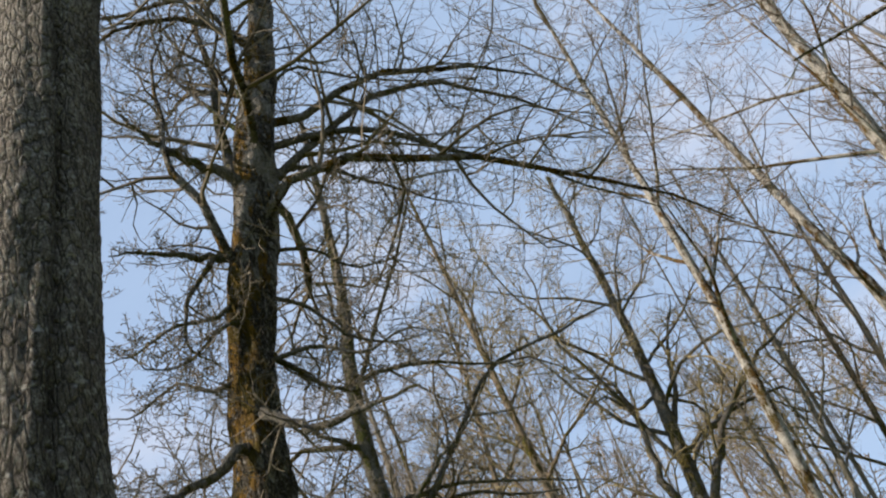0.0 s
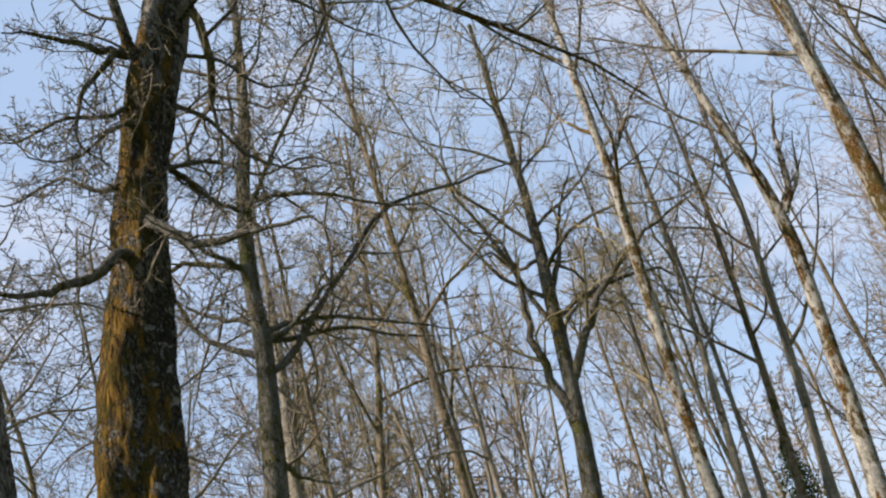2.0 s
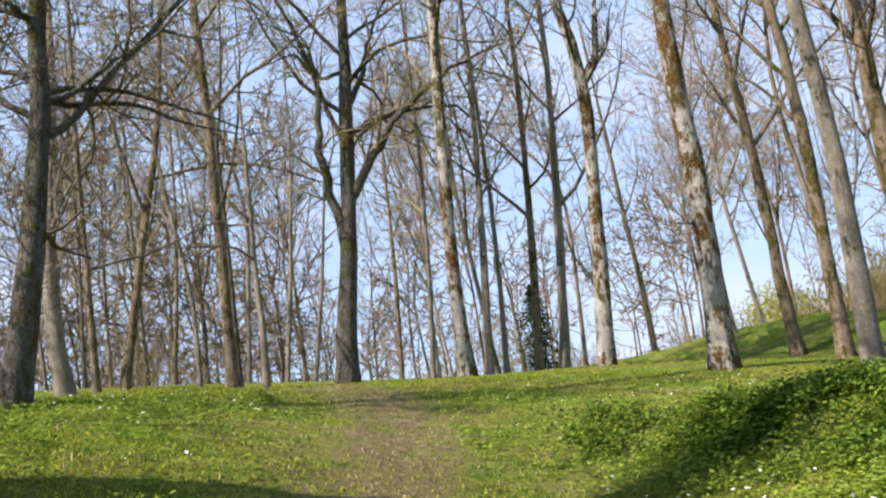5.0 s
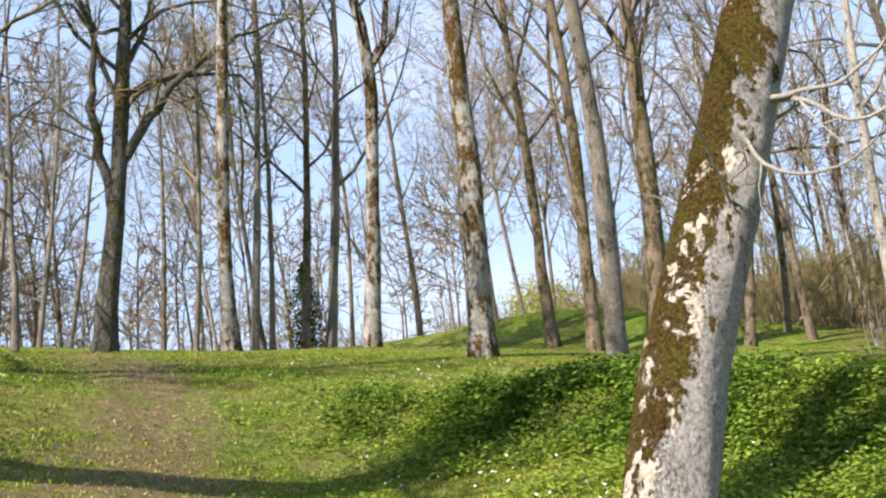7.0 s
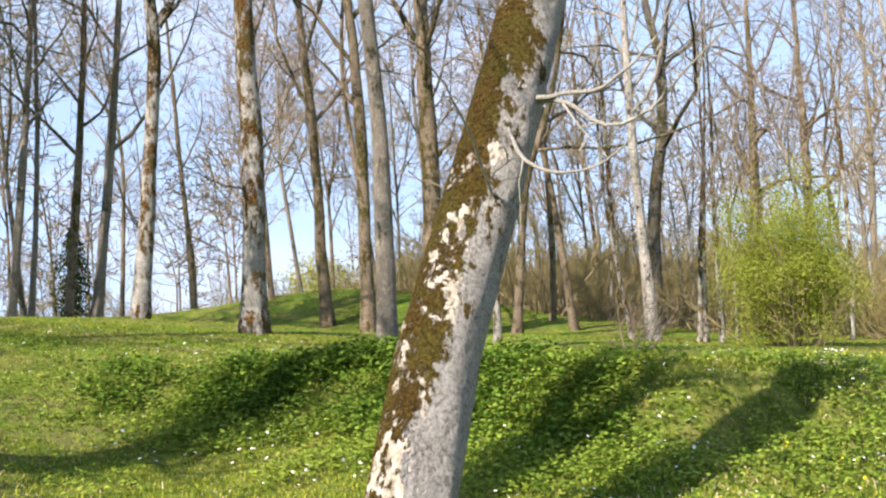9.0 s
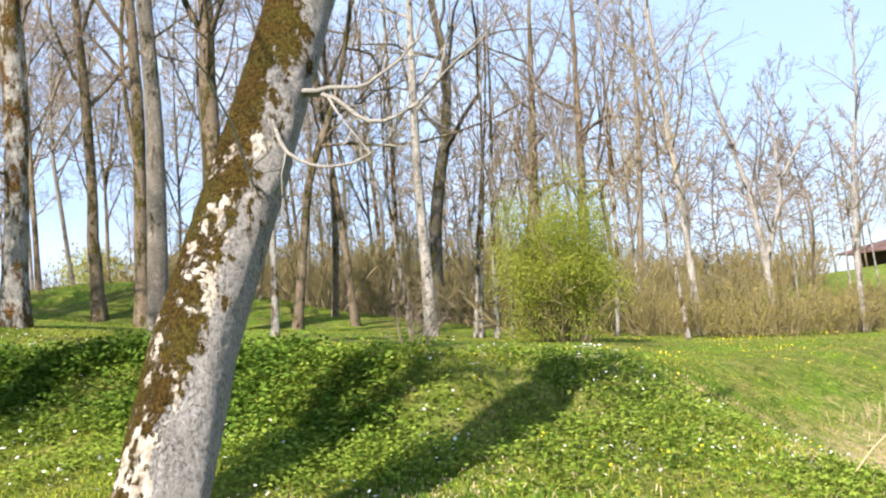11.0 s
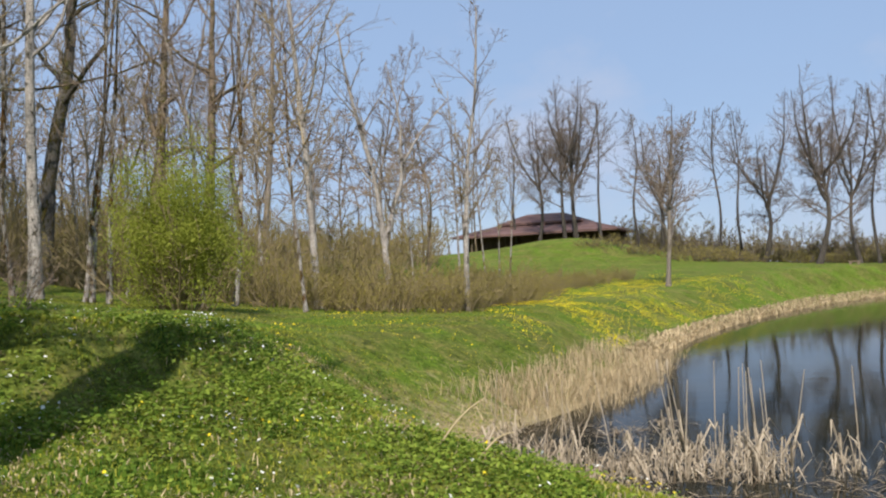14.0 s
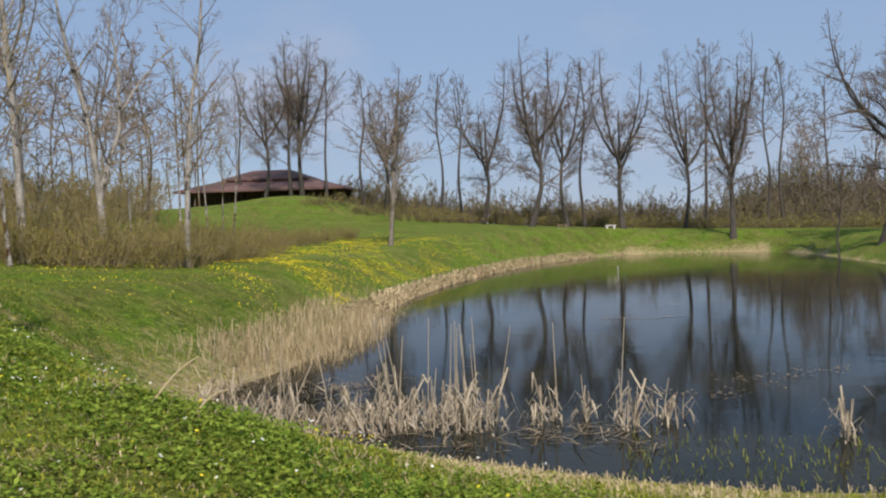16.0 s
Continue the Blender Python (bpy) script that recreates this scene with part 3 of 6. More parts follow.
def grow(name, axis, radius, style, seed, bark_material, twig, x, y, label, group="", limbs=(), sides=14, rmin=0.005, steps=24, z=None, flare=0.35, lumps=0.05, tip=0.22, sink=0.12, fine=False, start=None, count=None, stout=0.55, seam=None, twigs=1.0, limb_material=None, merged=False):
    """A bare tree: a tapered trunk, its limbs and a crown of branches and twigs. axis: the trunk's line from its foot; limbs: lines of great limbs that it has besides."""
    rng = np.random.default_rng(seed)
    st = STYLE[style]
    ob = thing(name, x, y, at_ground(x, y) if z is None else z, label, "tree", group)
    a = resample([(axis[0][0], axis[0][1], axis[0][2] - sink)] + list(axis[1:]), steps)
    if steps < 40:
        a[2:-1] += rng.normal(0, radius * 0.05, a[2:-1].shape)
    (tv, tf), tr = trunk_mesh(rng, a, radius, sides, flare, tip, lumps, seam)
    put("trunk", mesh_of("trunk", tv, tf), bark_material, ob)
    lines, rads = [], []
    for pts, r0 in limbs:
        root = a[np.argmin(np.linalg.norm(a - np.array(pts[0]), axis=1))]
        la = resample(([root] if np.linalg.norm(root - np.array(pts[0])) < 3 * radius else []) + list(pts), 18)
        la[2:] += rng.normal(0, r0 * 0.25, la[2:].shape)
        lr = r0 * (1 - 0.86 * np.linspace(0, 1, 18))
        lines.append(la)
        rads.append(lr)
        (lv, lf) = tubes(la[None], lr[None], 9)
        put("limb", mesh_of("limb", lv, lf), limb_material or bark_material, ob)
    L1, R1 = shoot(rng, a[None], tr[None], count or st["n"][0], start or st["start"], st["angle"], st["ratio"][0], 9, st["wob"], st["up"], rmin * 2.2, stout)
    vs, fs, off = [], [], 0
    if merged:
        v, f = tubes(L1, R1, 4)
        vs, fs, off = [v], [f], len(v)
    for k in range(0 if merged else len(L1)):
        (lv, lf) = tubes(L1[k:k + 1], R1[k:k + 1], 6 if rmin < 0.01 else 4)
        put("limb", mesh_of("limb", lv, lf), bark_material if radius > 0.1 else twig, ob)
    if limbs:
        L1, R1 = np.concatenate([L1, np.array(lines)[:, ::2]]), np.concatenate([R1, np.array(rads)[:, ::2]])
    L2, R2 = shoot(rng, L1, R1, max(2, round(st["n"][1] * twigs)), 0.15, st.get("fork", 46), st["ratio"][1], 7 if rmin < 0.006 else 5, st["wob"], st["up"] * 0.6, rmin * 1.4, 0.62)
    L3, R3 = shoot(rng, L2, R2, max(2, round(st["n"][2] * twigs)), 0.10, st.get("fork", 46), st["ratio"][2], 5 if rmin < 0.006 else 3, st["wob"], 0.04, rmin, 0.6)
    bunch = [(L2, R2, 3 if rmin < 0.006 else 2), (L3, R3, 2)]
    if fine:
        bunch.append((*shoot(rng, L3, R3, st["n"][3], 0.05, 42, st["ratio"][3], 3 if rmin < 0.006 else 2, st["wob"], 0.02, rmin * 0.75), 2))
    for L, R, sd in bunch:
        v, f = tubes(L, R, sd) if sd > 2 else ribbons(L, R)
        vs.append(v)
        fs.append(f + off)
        off += len(v)
    tagged(put("crown", mesh_of("crown", np.concatenate(vs), np.concatenate(fs)), twig, ob), kind="stuff")
    return ob


grow("tree", [(0.00, 0.00, 0.00), (0.00, 0.00, 3.10), (0.15, 0.05, 4.26), (0.37, 0.11, 5.49), (0.60, 0.13, 6.75)], 0.344, "tall", 11, ROUGH_BARK, TWIG_DARK, -1.25, 4.22, "tall old tree with deeply furrowed grey-brown bark and a dark seam", sides=140, steps=170, lumps=0.03, rmin=0.005, tip=0.86, start=0.97, count=2, twigs=0.55, fine=True, flare=0.02, seam=SEAM_W, limbs=[
    ([(0.52, 0.20, 6.30), (0.74, 0.26, 7.60), (0.86, 0.24, 9.00), (1.00, 0.16, 11.5), (1.15, 0.05, 15.0)], 0.15),
    ([(0.56, 0.04, 6.30), (0.80, -0.13, 7.40), (0.96, -0.20, 8.60), (1.25, -0.20, 10.5), (1.55, -0.10, 14.0)], 0.125)])
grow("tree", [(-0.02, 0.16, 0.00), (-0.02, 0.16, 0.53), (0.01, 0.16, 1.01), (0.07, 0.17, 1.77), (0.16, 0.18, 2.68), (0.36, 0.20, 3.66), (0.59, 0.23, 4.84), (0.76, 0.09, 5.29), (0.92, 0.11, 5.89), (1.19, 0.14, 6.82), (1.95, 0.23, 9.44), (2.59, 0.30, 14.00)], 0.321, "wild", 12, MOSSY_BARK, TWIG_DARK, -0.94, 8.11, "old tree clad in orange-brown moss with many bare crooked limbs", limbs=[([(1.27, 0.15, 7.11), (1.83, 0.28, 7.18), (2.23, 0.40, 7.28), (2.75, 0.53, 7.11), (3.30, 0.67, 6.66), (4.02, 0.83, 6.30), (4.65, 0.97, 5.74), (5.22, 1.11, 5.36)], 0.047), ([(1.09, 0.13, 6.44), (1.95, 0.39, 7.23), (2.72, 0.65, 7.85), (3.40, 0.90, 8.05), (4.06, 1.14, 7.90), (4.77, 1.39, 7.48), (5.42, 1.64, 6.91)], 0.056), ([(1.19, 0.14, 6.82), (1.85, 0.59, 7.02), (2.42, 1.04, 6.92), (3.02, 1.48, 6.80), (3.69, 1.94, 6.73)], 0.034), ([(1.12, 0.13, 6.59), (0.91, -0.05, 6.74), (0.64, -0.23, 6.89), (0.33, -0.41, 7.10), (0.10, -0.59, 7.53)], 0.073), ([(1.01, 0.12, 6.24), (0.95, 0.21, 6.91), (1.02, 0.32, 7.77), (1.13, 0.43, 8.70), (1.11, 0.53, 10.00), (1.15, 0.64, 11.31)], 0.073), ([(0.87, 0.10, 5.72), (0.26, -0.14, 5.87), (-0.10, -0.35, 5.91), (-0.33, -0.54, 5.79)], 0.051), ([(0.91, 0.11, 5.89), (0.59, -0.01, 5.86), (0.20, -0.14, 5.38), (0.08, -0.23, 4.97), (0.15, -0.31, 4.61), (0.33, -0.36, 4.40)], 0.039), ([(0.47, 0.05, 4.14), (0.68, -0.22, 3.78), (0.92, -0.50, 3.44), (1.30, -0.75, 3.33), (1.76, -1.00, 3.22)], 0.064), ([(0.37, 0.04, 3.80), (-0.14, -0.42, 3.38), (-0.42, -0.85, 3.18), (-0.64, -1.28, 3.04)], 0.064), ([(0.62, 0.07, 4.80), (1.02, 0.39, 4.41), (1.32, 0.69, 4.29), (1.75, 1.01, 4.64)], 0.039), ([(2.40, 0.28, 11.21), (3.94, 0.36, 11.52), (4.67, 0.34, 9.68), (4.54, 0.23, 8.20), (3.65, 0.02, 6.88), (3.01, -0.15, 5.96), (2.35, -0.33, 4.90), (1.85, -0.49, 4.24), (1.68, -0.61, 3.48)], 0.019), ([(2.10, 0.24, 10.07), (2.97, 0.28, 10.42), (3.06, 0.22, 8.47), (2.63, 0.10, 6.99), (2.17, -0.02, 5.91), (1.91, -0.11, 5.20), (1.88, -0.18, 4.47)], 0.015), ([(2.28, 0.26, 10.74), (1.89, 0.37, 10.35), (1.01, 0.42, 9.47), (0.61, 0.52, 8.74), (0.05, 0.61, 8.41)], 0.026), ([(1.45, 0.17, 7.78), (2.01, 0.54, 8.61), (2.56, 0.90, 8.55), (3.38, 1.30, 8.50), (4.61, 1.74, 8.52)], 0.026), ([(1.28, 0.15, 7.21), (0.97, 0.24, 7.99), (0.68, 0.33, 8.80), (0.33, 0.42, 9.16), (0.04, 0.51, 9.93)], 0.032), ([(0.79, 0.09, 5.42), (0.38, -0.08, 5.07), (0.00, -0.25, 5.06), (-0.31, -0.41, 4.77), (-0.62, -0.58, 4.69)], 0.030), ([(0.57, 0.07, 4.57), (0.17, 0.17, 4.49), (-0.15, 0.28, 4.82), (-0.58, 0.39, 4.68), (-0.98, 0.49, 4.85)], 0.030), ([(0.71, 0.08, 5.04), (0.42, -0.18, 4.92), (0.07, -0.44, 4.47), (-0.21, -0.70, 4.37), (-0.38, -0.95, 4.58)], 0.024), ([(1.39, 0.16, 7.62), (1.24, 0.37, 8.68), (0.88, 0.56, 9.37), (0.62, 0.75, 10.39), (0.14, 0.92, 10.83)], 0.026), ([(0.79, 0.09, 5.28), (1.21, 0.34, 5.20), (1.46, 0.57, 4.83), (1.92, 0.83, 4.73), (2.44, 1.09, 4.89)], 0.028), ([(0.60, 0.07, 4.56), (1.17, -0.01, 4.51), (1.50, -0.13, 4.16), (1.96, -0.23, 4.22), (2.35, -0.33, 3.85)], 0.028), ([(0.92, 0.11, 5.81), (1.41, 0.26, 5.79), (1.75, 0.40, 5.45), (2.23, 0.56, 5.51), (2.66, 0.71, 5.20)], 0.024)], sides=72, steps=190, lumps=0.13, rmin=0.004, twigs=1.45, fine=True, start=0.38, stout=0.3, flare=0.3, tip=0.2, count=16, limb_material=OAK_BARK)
grow("tree", [(0.00, 0.00, -0.00), (0.32, 0.00, 1.72), (0.62, 0.01, 3.57), (0.60, 0.01, 4.55), (0.67, 0.01, 5.22), (0.90, 0.01, 6.35), (1.16, 0.01, 7.45), (1.58, 0.02, 11.00)], 0.174, "wild", 13, OAK_BARK, TWIG_DARK, -0.16, 13.16, "mossy grey tree with low crooked limbs", limbs=[([(0.73, 0.01, 3.15), (0.93, 0.08, 3.46), (1.70, 0.16, 4.35), (2.73, 0.24, 5.47), (3.43, 0.32, 5.55), (4.14, 0.40, 5.61), (4.85, 0.48, 5.91), (5.71, 0.56, 5.68)], 0.056), ([(0.82, 0.01, 3.69), (1.51, -0.15, 4.20), (2.00, -0.31, 4.41), (2.68, -0.47, 5.12)], 0.042), ([(0.58, 0.01, 3.98), (0.03, 0.30, 4.33), (-0.44, 0.60, 4.84)], 0.049), ([(0.57, 0.01, 4.81), (-0.01, -0.30, 5.17), (-0.23, -0.60, 5.17)], 0.056), ([(0.83, 0.01, 3.93), (1.78, 0.35, 3.95), (2.79, 0.70, 3.70), (3.71, 1.04, 3.50)], 0.042)], rmin=0.0045, fine=True, stout=0.4, twigs=1.2)
grow("tree", [(0.00, 0.00, 0.00), (-0.17, 0.01, 2.38), (-0.13, 0.01, 4.27), (0.28, -0.01, 7.92), (0.56, -0.02, 13.00)], 0.258, "tall", 14, GREY_BARK, TWIG_BROWN, 1.07, 28.49, "slender grey leaning woodland tree")
grow("tree", [(0.00, 0.00, 0.00), (0.60, -0.05, 2.71), (1.05, -0.09, 4.84), (1.55, -0.13, 6.76), (2.48, -0.21, 14.00)], 0.135, "spread", 15, BROWN_BARK, TWIG_BROWN, 2.16, 26.60, "brown leaning tree at the wood's edge", fine=True)
grow("tree", [(0.00, 0.00, -0.00), (0.08, -0.01, 2.32), (-0.19, 0.03, 4.30), (-0.40, 0.06, 6.06), (-0.63, 0.10, 10.00)], 0.064, "thin", 16, GREY_BARK, TWIG_BROWN, 3.63, 23.76, "thin dark stem at the wood's edge")
grow("tree", [(0.00, 0.00, 0.00), (0.13, -0.02, 2.68), (0.18, -0.03, 5.26), (0.21, -0.04, 8.63), (0.24, -0.04, 17.00)], 0.137, "tall", 17, BROWN_BARK, TWIG_OLIVE, 4.15, 22.86, "tall straight brown tree with fine upswept twigs", fine=True)
grow("tree", [(0.00, 0.00, 0.00), (0.10, -0.02, 1.30), (0.10, -0.02, 2.93), (0.18, -0.04, 4.20), (0.29, -0.06, 8.00)], 0.086, "spread", 18, GREY_BARK, TWIG_BROWN, 4.80, 22.53, "small dark tree at the wood's edge")
grow("tree", [(-0.00, -0.00, 0.00), (0.23, -0.07, 1.74), (0.49, -0.15, 3.23), (0.62, -0.18, 4.25), (0.78, -0.23, 5.83), (1.03, -0.31, 7.71), (1.15, -0.34, 9.39), (1.31, -0.39, 14.00)], 0.233, "spread", 19, OAK_BARK, TWIG_OLIVE, 6.44, 22.05, "broad oak with a mossy trunk forking into great limbs", limbs=[([(0.41, -0.12, 3.24), (0.26, -0.14, 4.15), (0.13, -0.16, 5.19), (0.29, -0.28, 7.02), (0.18, -0.30, 7.96), (-0.57, -0.14, 8.42)], 0.135), ([(0.69, -0.21, 4.11), (1.06, -0.44, 4.88), (1.83, -0.79, 5.95), (2.76, -1.20, 6.61), (3.49, -1.54, 6.96), (4.23, -1.89, 7.18)], 0.123), ([(0.85, -0.25, 6.22), (1.46, -0.23, 7.34), (1.84, -0.13, 8.38), (2.57, -0.14, 9.57)], 0.086), ([(0.35, -0.10, 7.09), (-0.15, -0.22, 7.72), (-1.09, -0.20, 7.30)], 0.055)], rmin=0.0045, fine=True, stout=0.4, twigs=1.3, count=20)
grow("tree", [(0.00, 0.00, 0.00), (0.05, -0.02, 1.90), (0.18, -0.08, 3.82), (0.38, -0.16, 5.92), (0.51, -0.22, 7.73), (0.89, -0.38, 18.00)], 0.152, "slim", 20, PALE_BARK, TWIG_GREY, 7.82, 18.69, "slender pale tree with a burr near its foot", fine=True, twigs=1.3)
grow("tree", [(-0.00, -0.00, 0.00), (0.26, -0.15, 2.40), (0.47, -0.27, 4.56), (0.67, -0.39, 6.45), (0.54, -0.32, 7.37), (0.35, -0.21, 8.38), (-0.64, 0.38, 19.00)], 0.184, "slim", 21, PALE_BARK, TWIG_GREY, 11.54, 19.83, "grey forked tree with brown moss down its trunk", limbs=[([(0.66, -0.39, 6.39), (0.99, -0.47, 7.04), (1.23, -0.49, 8.29), (1.61, -0.60, 9.39)], 0.111), ([(0.66, -0.39, 6.39), (1.09, -0.82, 7.03), (1.27, -1.10, 8.01)], 0.074)], fine=True, stout=0.35, twigs=1.4)
grow("tree", [(0.00, 0.00, 0.00), (0.13, -0.10, 1.75), (0.20, -0.15, 3.18), (0.17, -0.13, 4.28), (0.20, -0.14, 5.50), (0.21, -0.16, 6.53), (0.33, -0.24, 19.00)], 0.207, "tall", 22, PALE_BARK, TWIG_GREY, 10.30, 14.19, "pale lime tree with ringed moss bands and flared brown foot", limbs=[([(0.15, -0.11, 2.37), (-0.57, -0.20, 2.42), (-1.19, -0.37, 2.57), (-1.76, -0.57, 2.68)], 0.019)], sides=20, steps=39, fine=True, stout=0.3, twigs=1.3)
grow("tree", [(0.00, 0.00, -0.00), (-0.01, 0.01, 2.11), (0.04, -0.04, 4.08), (0.01, -0.00, 6.12), (-0.04, 0.04, 7.74), (-0.18, 0.16, 17.00)], 0.165, "tall", 23, BROWN_BARK, TWIG_GREY, 18.02, 21.50, "dark leaning tree before the mound")
grow("tree", [(0.00, 0.00, 0.00), (0.06, -0.06, 2.24), (0.16, -0.15, 4.44), (0.16, -0.15, 6.61), (0.12, -0.11, 8.30), (0.01, -0.01, 18.00)], 0.169, "tall", 24, BROWN_BARK, TWIG_GREY, 16.29, 17.99, "brown mossy tree beside a pale one")
grow("tree", [(-0.00, -0.00, 0.00), (0.09, -0.09, 1.70), (0.12, -0.12, 2.97), (0.12, -0.12, 4.30), (0.09, -0.08, 5.43), (-0.09, 0.09, 17.00)], 0.144, "slim", 25, GREY_BARK, TWIG_GREY, 10.22, 10.93, "smooth light grey leaning tree", fine=True, twigs=1.3)
grow("tree", [(0.00, 0.00, 0.00), (0.16, -0.16, 2.29), (0.25, -0.26, 4.29), (0.27, -0.28, 6.23), (0.35, -0.36, 8.34), (0.53, -0.55, 18.00)], 0.275, "tall", 26, BROWN_BARK, TWIG_GREY, 18.28, 17.93, "stout brown forked tree", limbs=[([(0.35, -0.37, 4.39), (0.53, -0.76, 4.80), (0.59, -1.04, 5.45)], 0.069), ([(0.27, -0.28, 4.69), (0.41, -0.14, 6.57), (0.90, -0.35, 8.37)], 0.151)])
grow("tree", [(-0.00, 0.00, 0.00), (0.37, -0.17, 3.22), (0.67, -0.30, 6.61), (0.95, -0.43, 13.00)], 0.103, "tall", 27, GREY_BARK, TWIG_BROWN, 9.73, 21.95, "slim bare woodland tree", "trees of the wood")
grow("tree", [(0.00, 0.00, 0.00), (0.21, -0.10, 2.26), (0.34, -0.16, 4.60), (0.56, -0.26, 13.00)], 0.072, "thin", 28, GREY_BARK, TWIG_BROWN, 10.33, 22.30, "slim bare woodland tree", "trees of the wood")
grow("tree", [(0.00, 0.00, 0.00), (0.38, -0.20, 3.50), (0.69, -0.35, 7.20), (0.93, -0.47, 13.00)], 0.114, "tall", 29, BROWN_BARK, TWIG_BROWN, 11.23, 22.42, "slim bare woodland tree", "trees of the wood")
grow("tree", [(-0.00, 0.00, -0.00), (0.46, -0.25, 3.63), (0.85, -0.46, 7.47), (1.13, -0.61, 13.00)], 0.135, "tall", 30, GREY_BARK, TWIG_BROWN, 11.84, 22.30, "slim bare woodland tree", "trees of the wood")
grow("tree", [(0.00, -0.00, 0.00), (0.30, -0.12, 2.58), (0.51, -0.20, 5.29), (0.81, -0.32, 13.00)], 0.064, "thin", 31, GREY_BARK, TWIG_BROWN, 8.59, 22.51, "slim bare woodland tree", "trees of the wood")
grow("tree", [(0.00, -0.00, -0.00), (0.36, -0.13, 4.06), (0.57, -0.20, 8.31), (0.69, -0.24, 13.00)], 0.101, "thin", 32, BROWN_BARK, TWIG_BROWN, 12.53, 35.68, "slim bare woodland tree", "trees of the wood")
grow("tree", [(0.00, 0.00, -0.00), (0.76, -0.20, 3.73), (1.39, -0.37, 7.65), (1.82, -0.48, 13.00)], 0.094, "thin", 33, GREY_BARK, TWIG_BROWN, 9.89, 37.75, "slim bare woodland tree", "trees of the wood")
grow("tree", [(0.00, 0.00, -0.00), (0.68, -0.16, 4.12), (1.24, -0.30, 8.48), (1.53, -0.36, 13.00)], 0.102, "thin", 34, GREY_BARK, TWIG_BROWN, 8.72, 37.10, "slim bare woodland tree", "trees of the wood")
grow("tree", [(0.00, 0.00, -0.00), (0.02, -0.01, 2.47), (-0.09, 0.06, 5.03), (-0.27, 0.17, 13.00)], 0.120, "thin", 35, BROWN_BARK, TWIG_BROWN, 20.35, 31.36, "slim bare woodland tree", "trees of the wood")
grow("tree", [(0.00, 0.00, -0.00), (0.42, -0.06, 2.86), (0.71, -0.10, 5.86), (1.06, -0.14, 13.00)], 0.087, "thin", 36, BROWN_BARK, TWIG_BROWN, 4.66, 35.78, "slim bare woodland tree", "trees of the wood")
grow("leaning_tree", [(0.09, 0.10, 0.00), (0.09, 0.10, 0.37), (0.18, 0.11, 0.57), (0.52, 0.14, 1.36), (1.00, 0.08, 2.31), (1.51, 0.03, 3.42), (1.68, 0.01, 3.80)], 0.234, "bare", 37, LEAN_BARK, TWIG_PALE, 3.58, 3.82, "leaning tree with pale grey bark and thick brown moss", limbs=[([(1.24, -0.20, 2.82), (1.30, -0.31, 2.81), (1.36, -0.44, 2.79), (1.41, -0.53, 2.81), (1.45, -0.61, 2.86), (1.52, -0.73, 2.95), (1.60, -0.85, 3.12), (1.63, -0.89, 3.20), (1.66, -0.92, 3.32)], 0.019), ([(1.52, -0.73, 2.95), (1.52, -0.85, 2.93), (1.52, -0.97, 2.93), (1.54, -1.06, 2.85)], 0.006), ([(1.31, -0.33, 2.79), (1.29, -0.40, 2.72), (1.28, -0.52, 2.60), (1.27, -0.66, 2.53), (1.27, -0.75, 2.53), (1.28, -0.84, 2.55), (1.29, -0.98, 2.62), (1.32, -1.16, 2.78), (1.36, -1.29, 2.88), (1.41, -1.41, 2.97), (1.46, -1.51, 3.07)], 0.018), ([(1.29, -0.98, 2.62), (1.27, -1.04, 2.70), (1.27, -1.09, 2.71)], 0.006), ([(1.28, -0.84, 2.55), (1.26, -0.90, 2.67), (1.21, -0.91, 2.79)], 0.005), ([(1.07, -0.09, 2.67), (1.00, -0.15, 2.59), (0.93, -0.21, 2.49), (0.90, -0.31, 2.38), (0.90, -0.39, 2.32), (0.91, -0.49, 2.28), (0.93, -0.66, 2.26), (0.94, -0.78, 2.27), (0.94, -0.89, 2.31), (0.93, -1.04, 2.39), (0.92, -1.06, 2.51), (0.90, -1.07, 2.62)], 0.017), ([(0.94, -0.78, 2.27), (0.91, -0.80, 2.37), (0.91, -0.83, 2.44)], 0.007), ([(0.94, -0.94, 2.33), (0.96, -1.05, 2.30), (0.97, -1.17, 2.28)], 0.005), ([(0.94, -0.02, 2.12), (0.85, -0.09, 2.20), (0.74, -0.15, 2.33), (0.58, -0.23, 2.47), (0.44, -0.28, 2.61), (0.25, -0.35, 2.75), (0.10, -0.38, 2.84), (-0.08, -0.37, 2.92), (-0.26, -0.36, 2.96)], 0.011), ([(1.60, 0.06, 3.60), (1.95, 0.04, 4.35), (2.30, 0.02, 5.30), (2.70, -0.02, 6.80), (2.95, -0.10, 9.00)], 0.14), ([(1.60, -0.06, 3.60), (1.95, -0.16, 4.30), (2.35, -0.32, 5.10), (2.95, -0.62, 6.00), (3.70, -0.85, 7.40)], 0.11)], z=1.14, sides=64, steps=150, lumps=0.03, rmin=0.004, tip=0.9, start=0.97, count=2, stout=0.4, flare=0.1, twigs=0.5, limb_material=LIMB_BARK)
grow("tree", [(0.00, 0.00, 0.00), (0.04, -0.05, 0.93), (0.07, -0.08, 1.82), (0.11, -0.12, 3.11), (0.16, -0.18, 6.00)], 0.070, "thin", 38, PALE_BARK, TWIG_BROWN, 13.92, 12.06, "thin pale young tree on the bank")
grow("tree", [(-0.00, 0.00, 0.00), (0.18, -0.21, 1.76), (0.38, -0.45, 3.86), (0.99, -1.17, 5.95), (1.84, -2.17, 12.00)], 0.126, "spread", 39, BROWN_BARK, TWIG_BROWN, 19.96, 16.68, "brown crooked woodland tree")
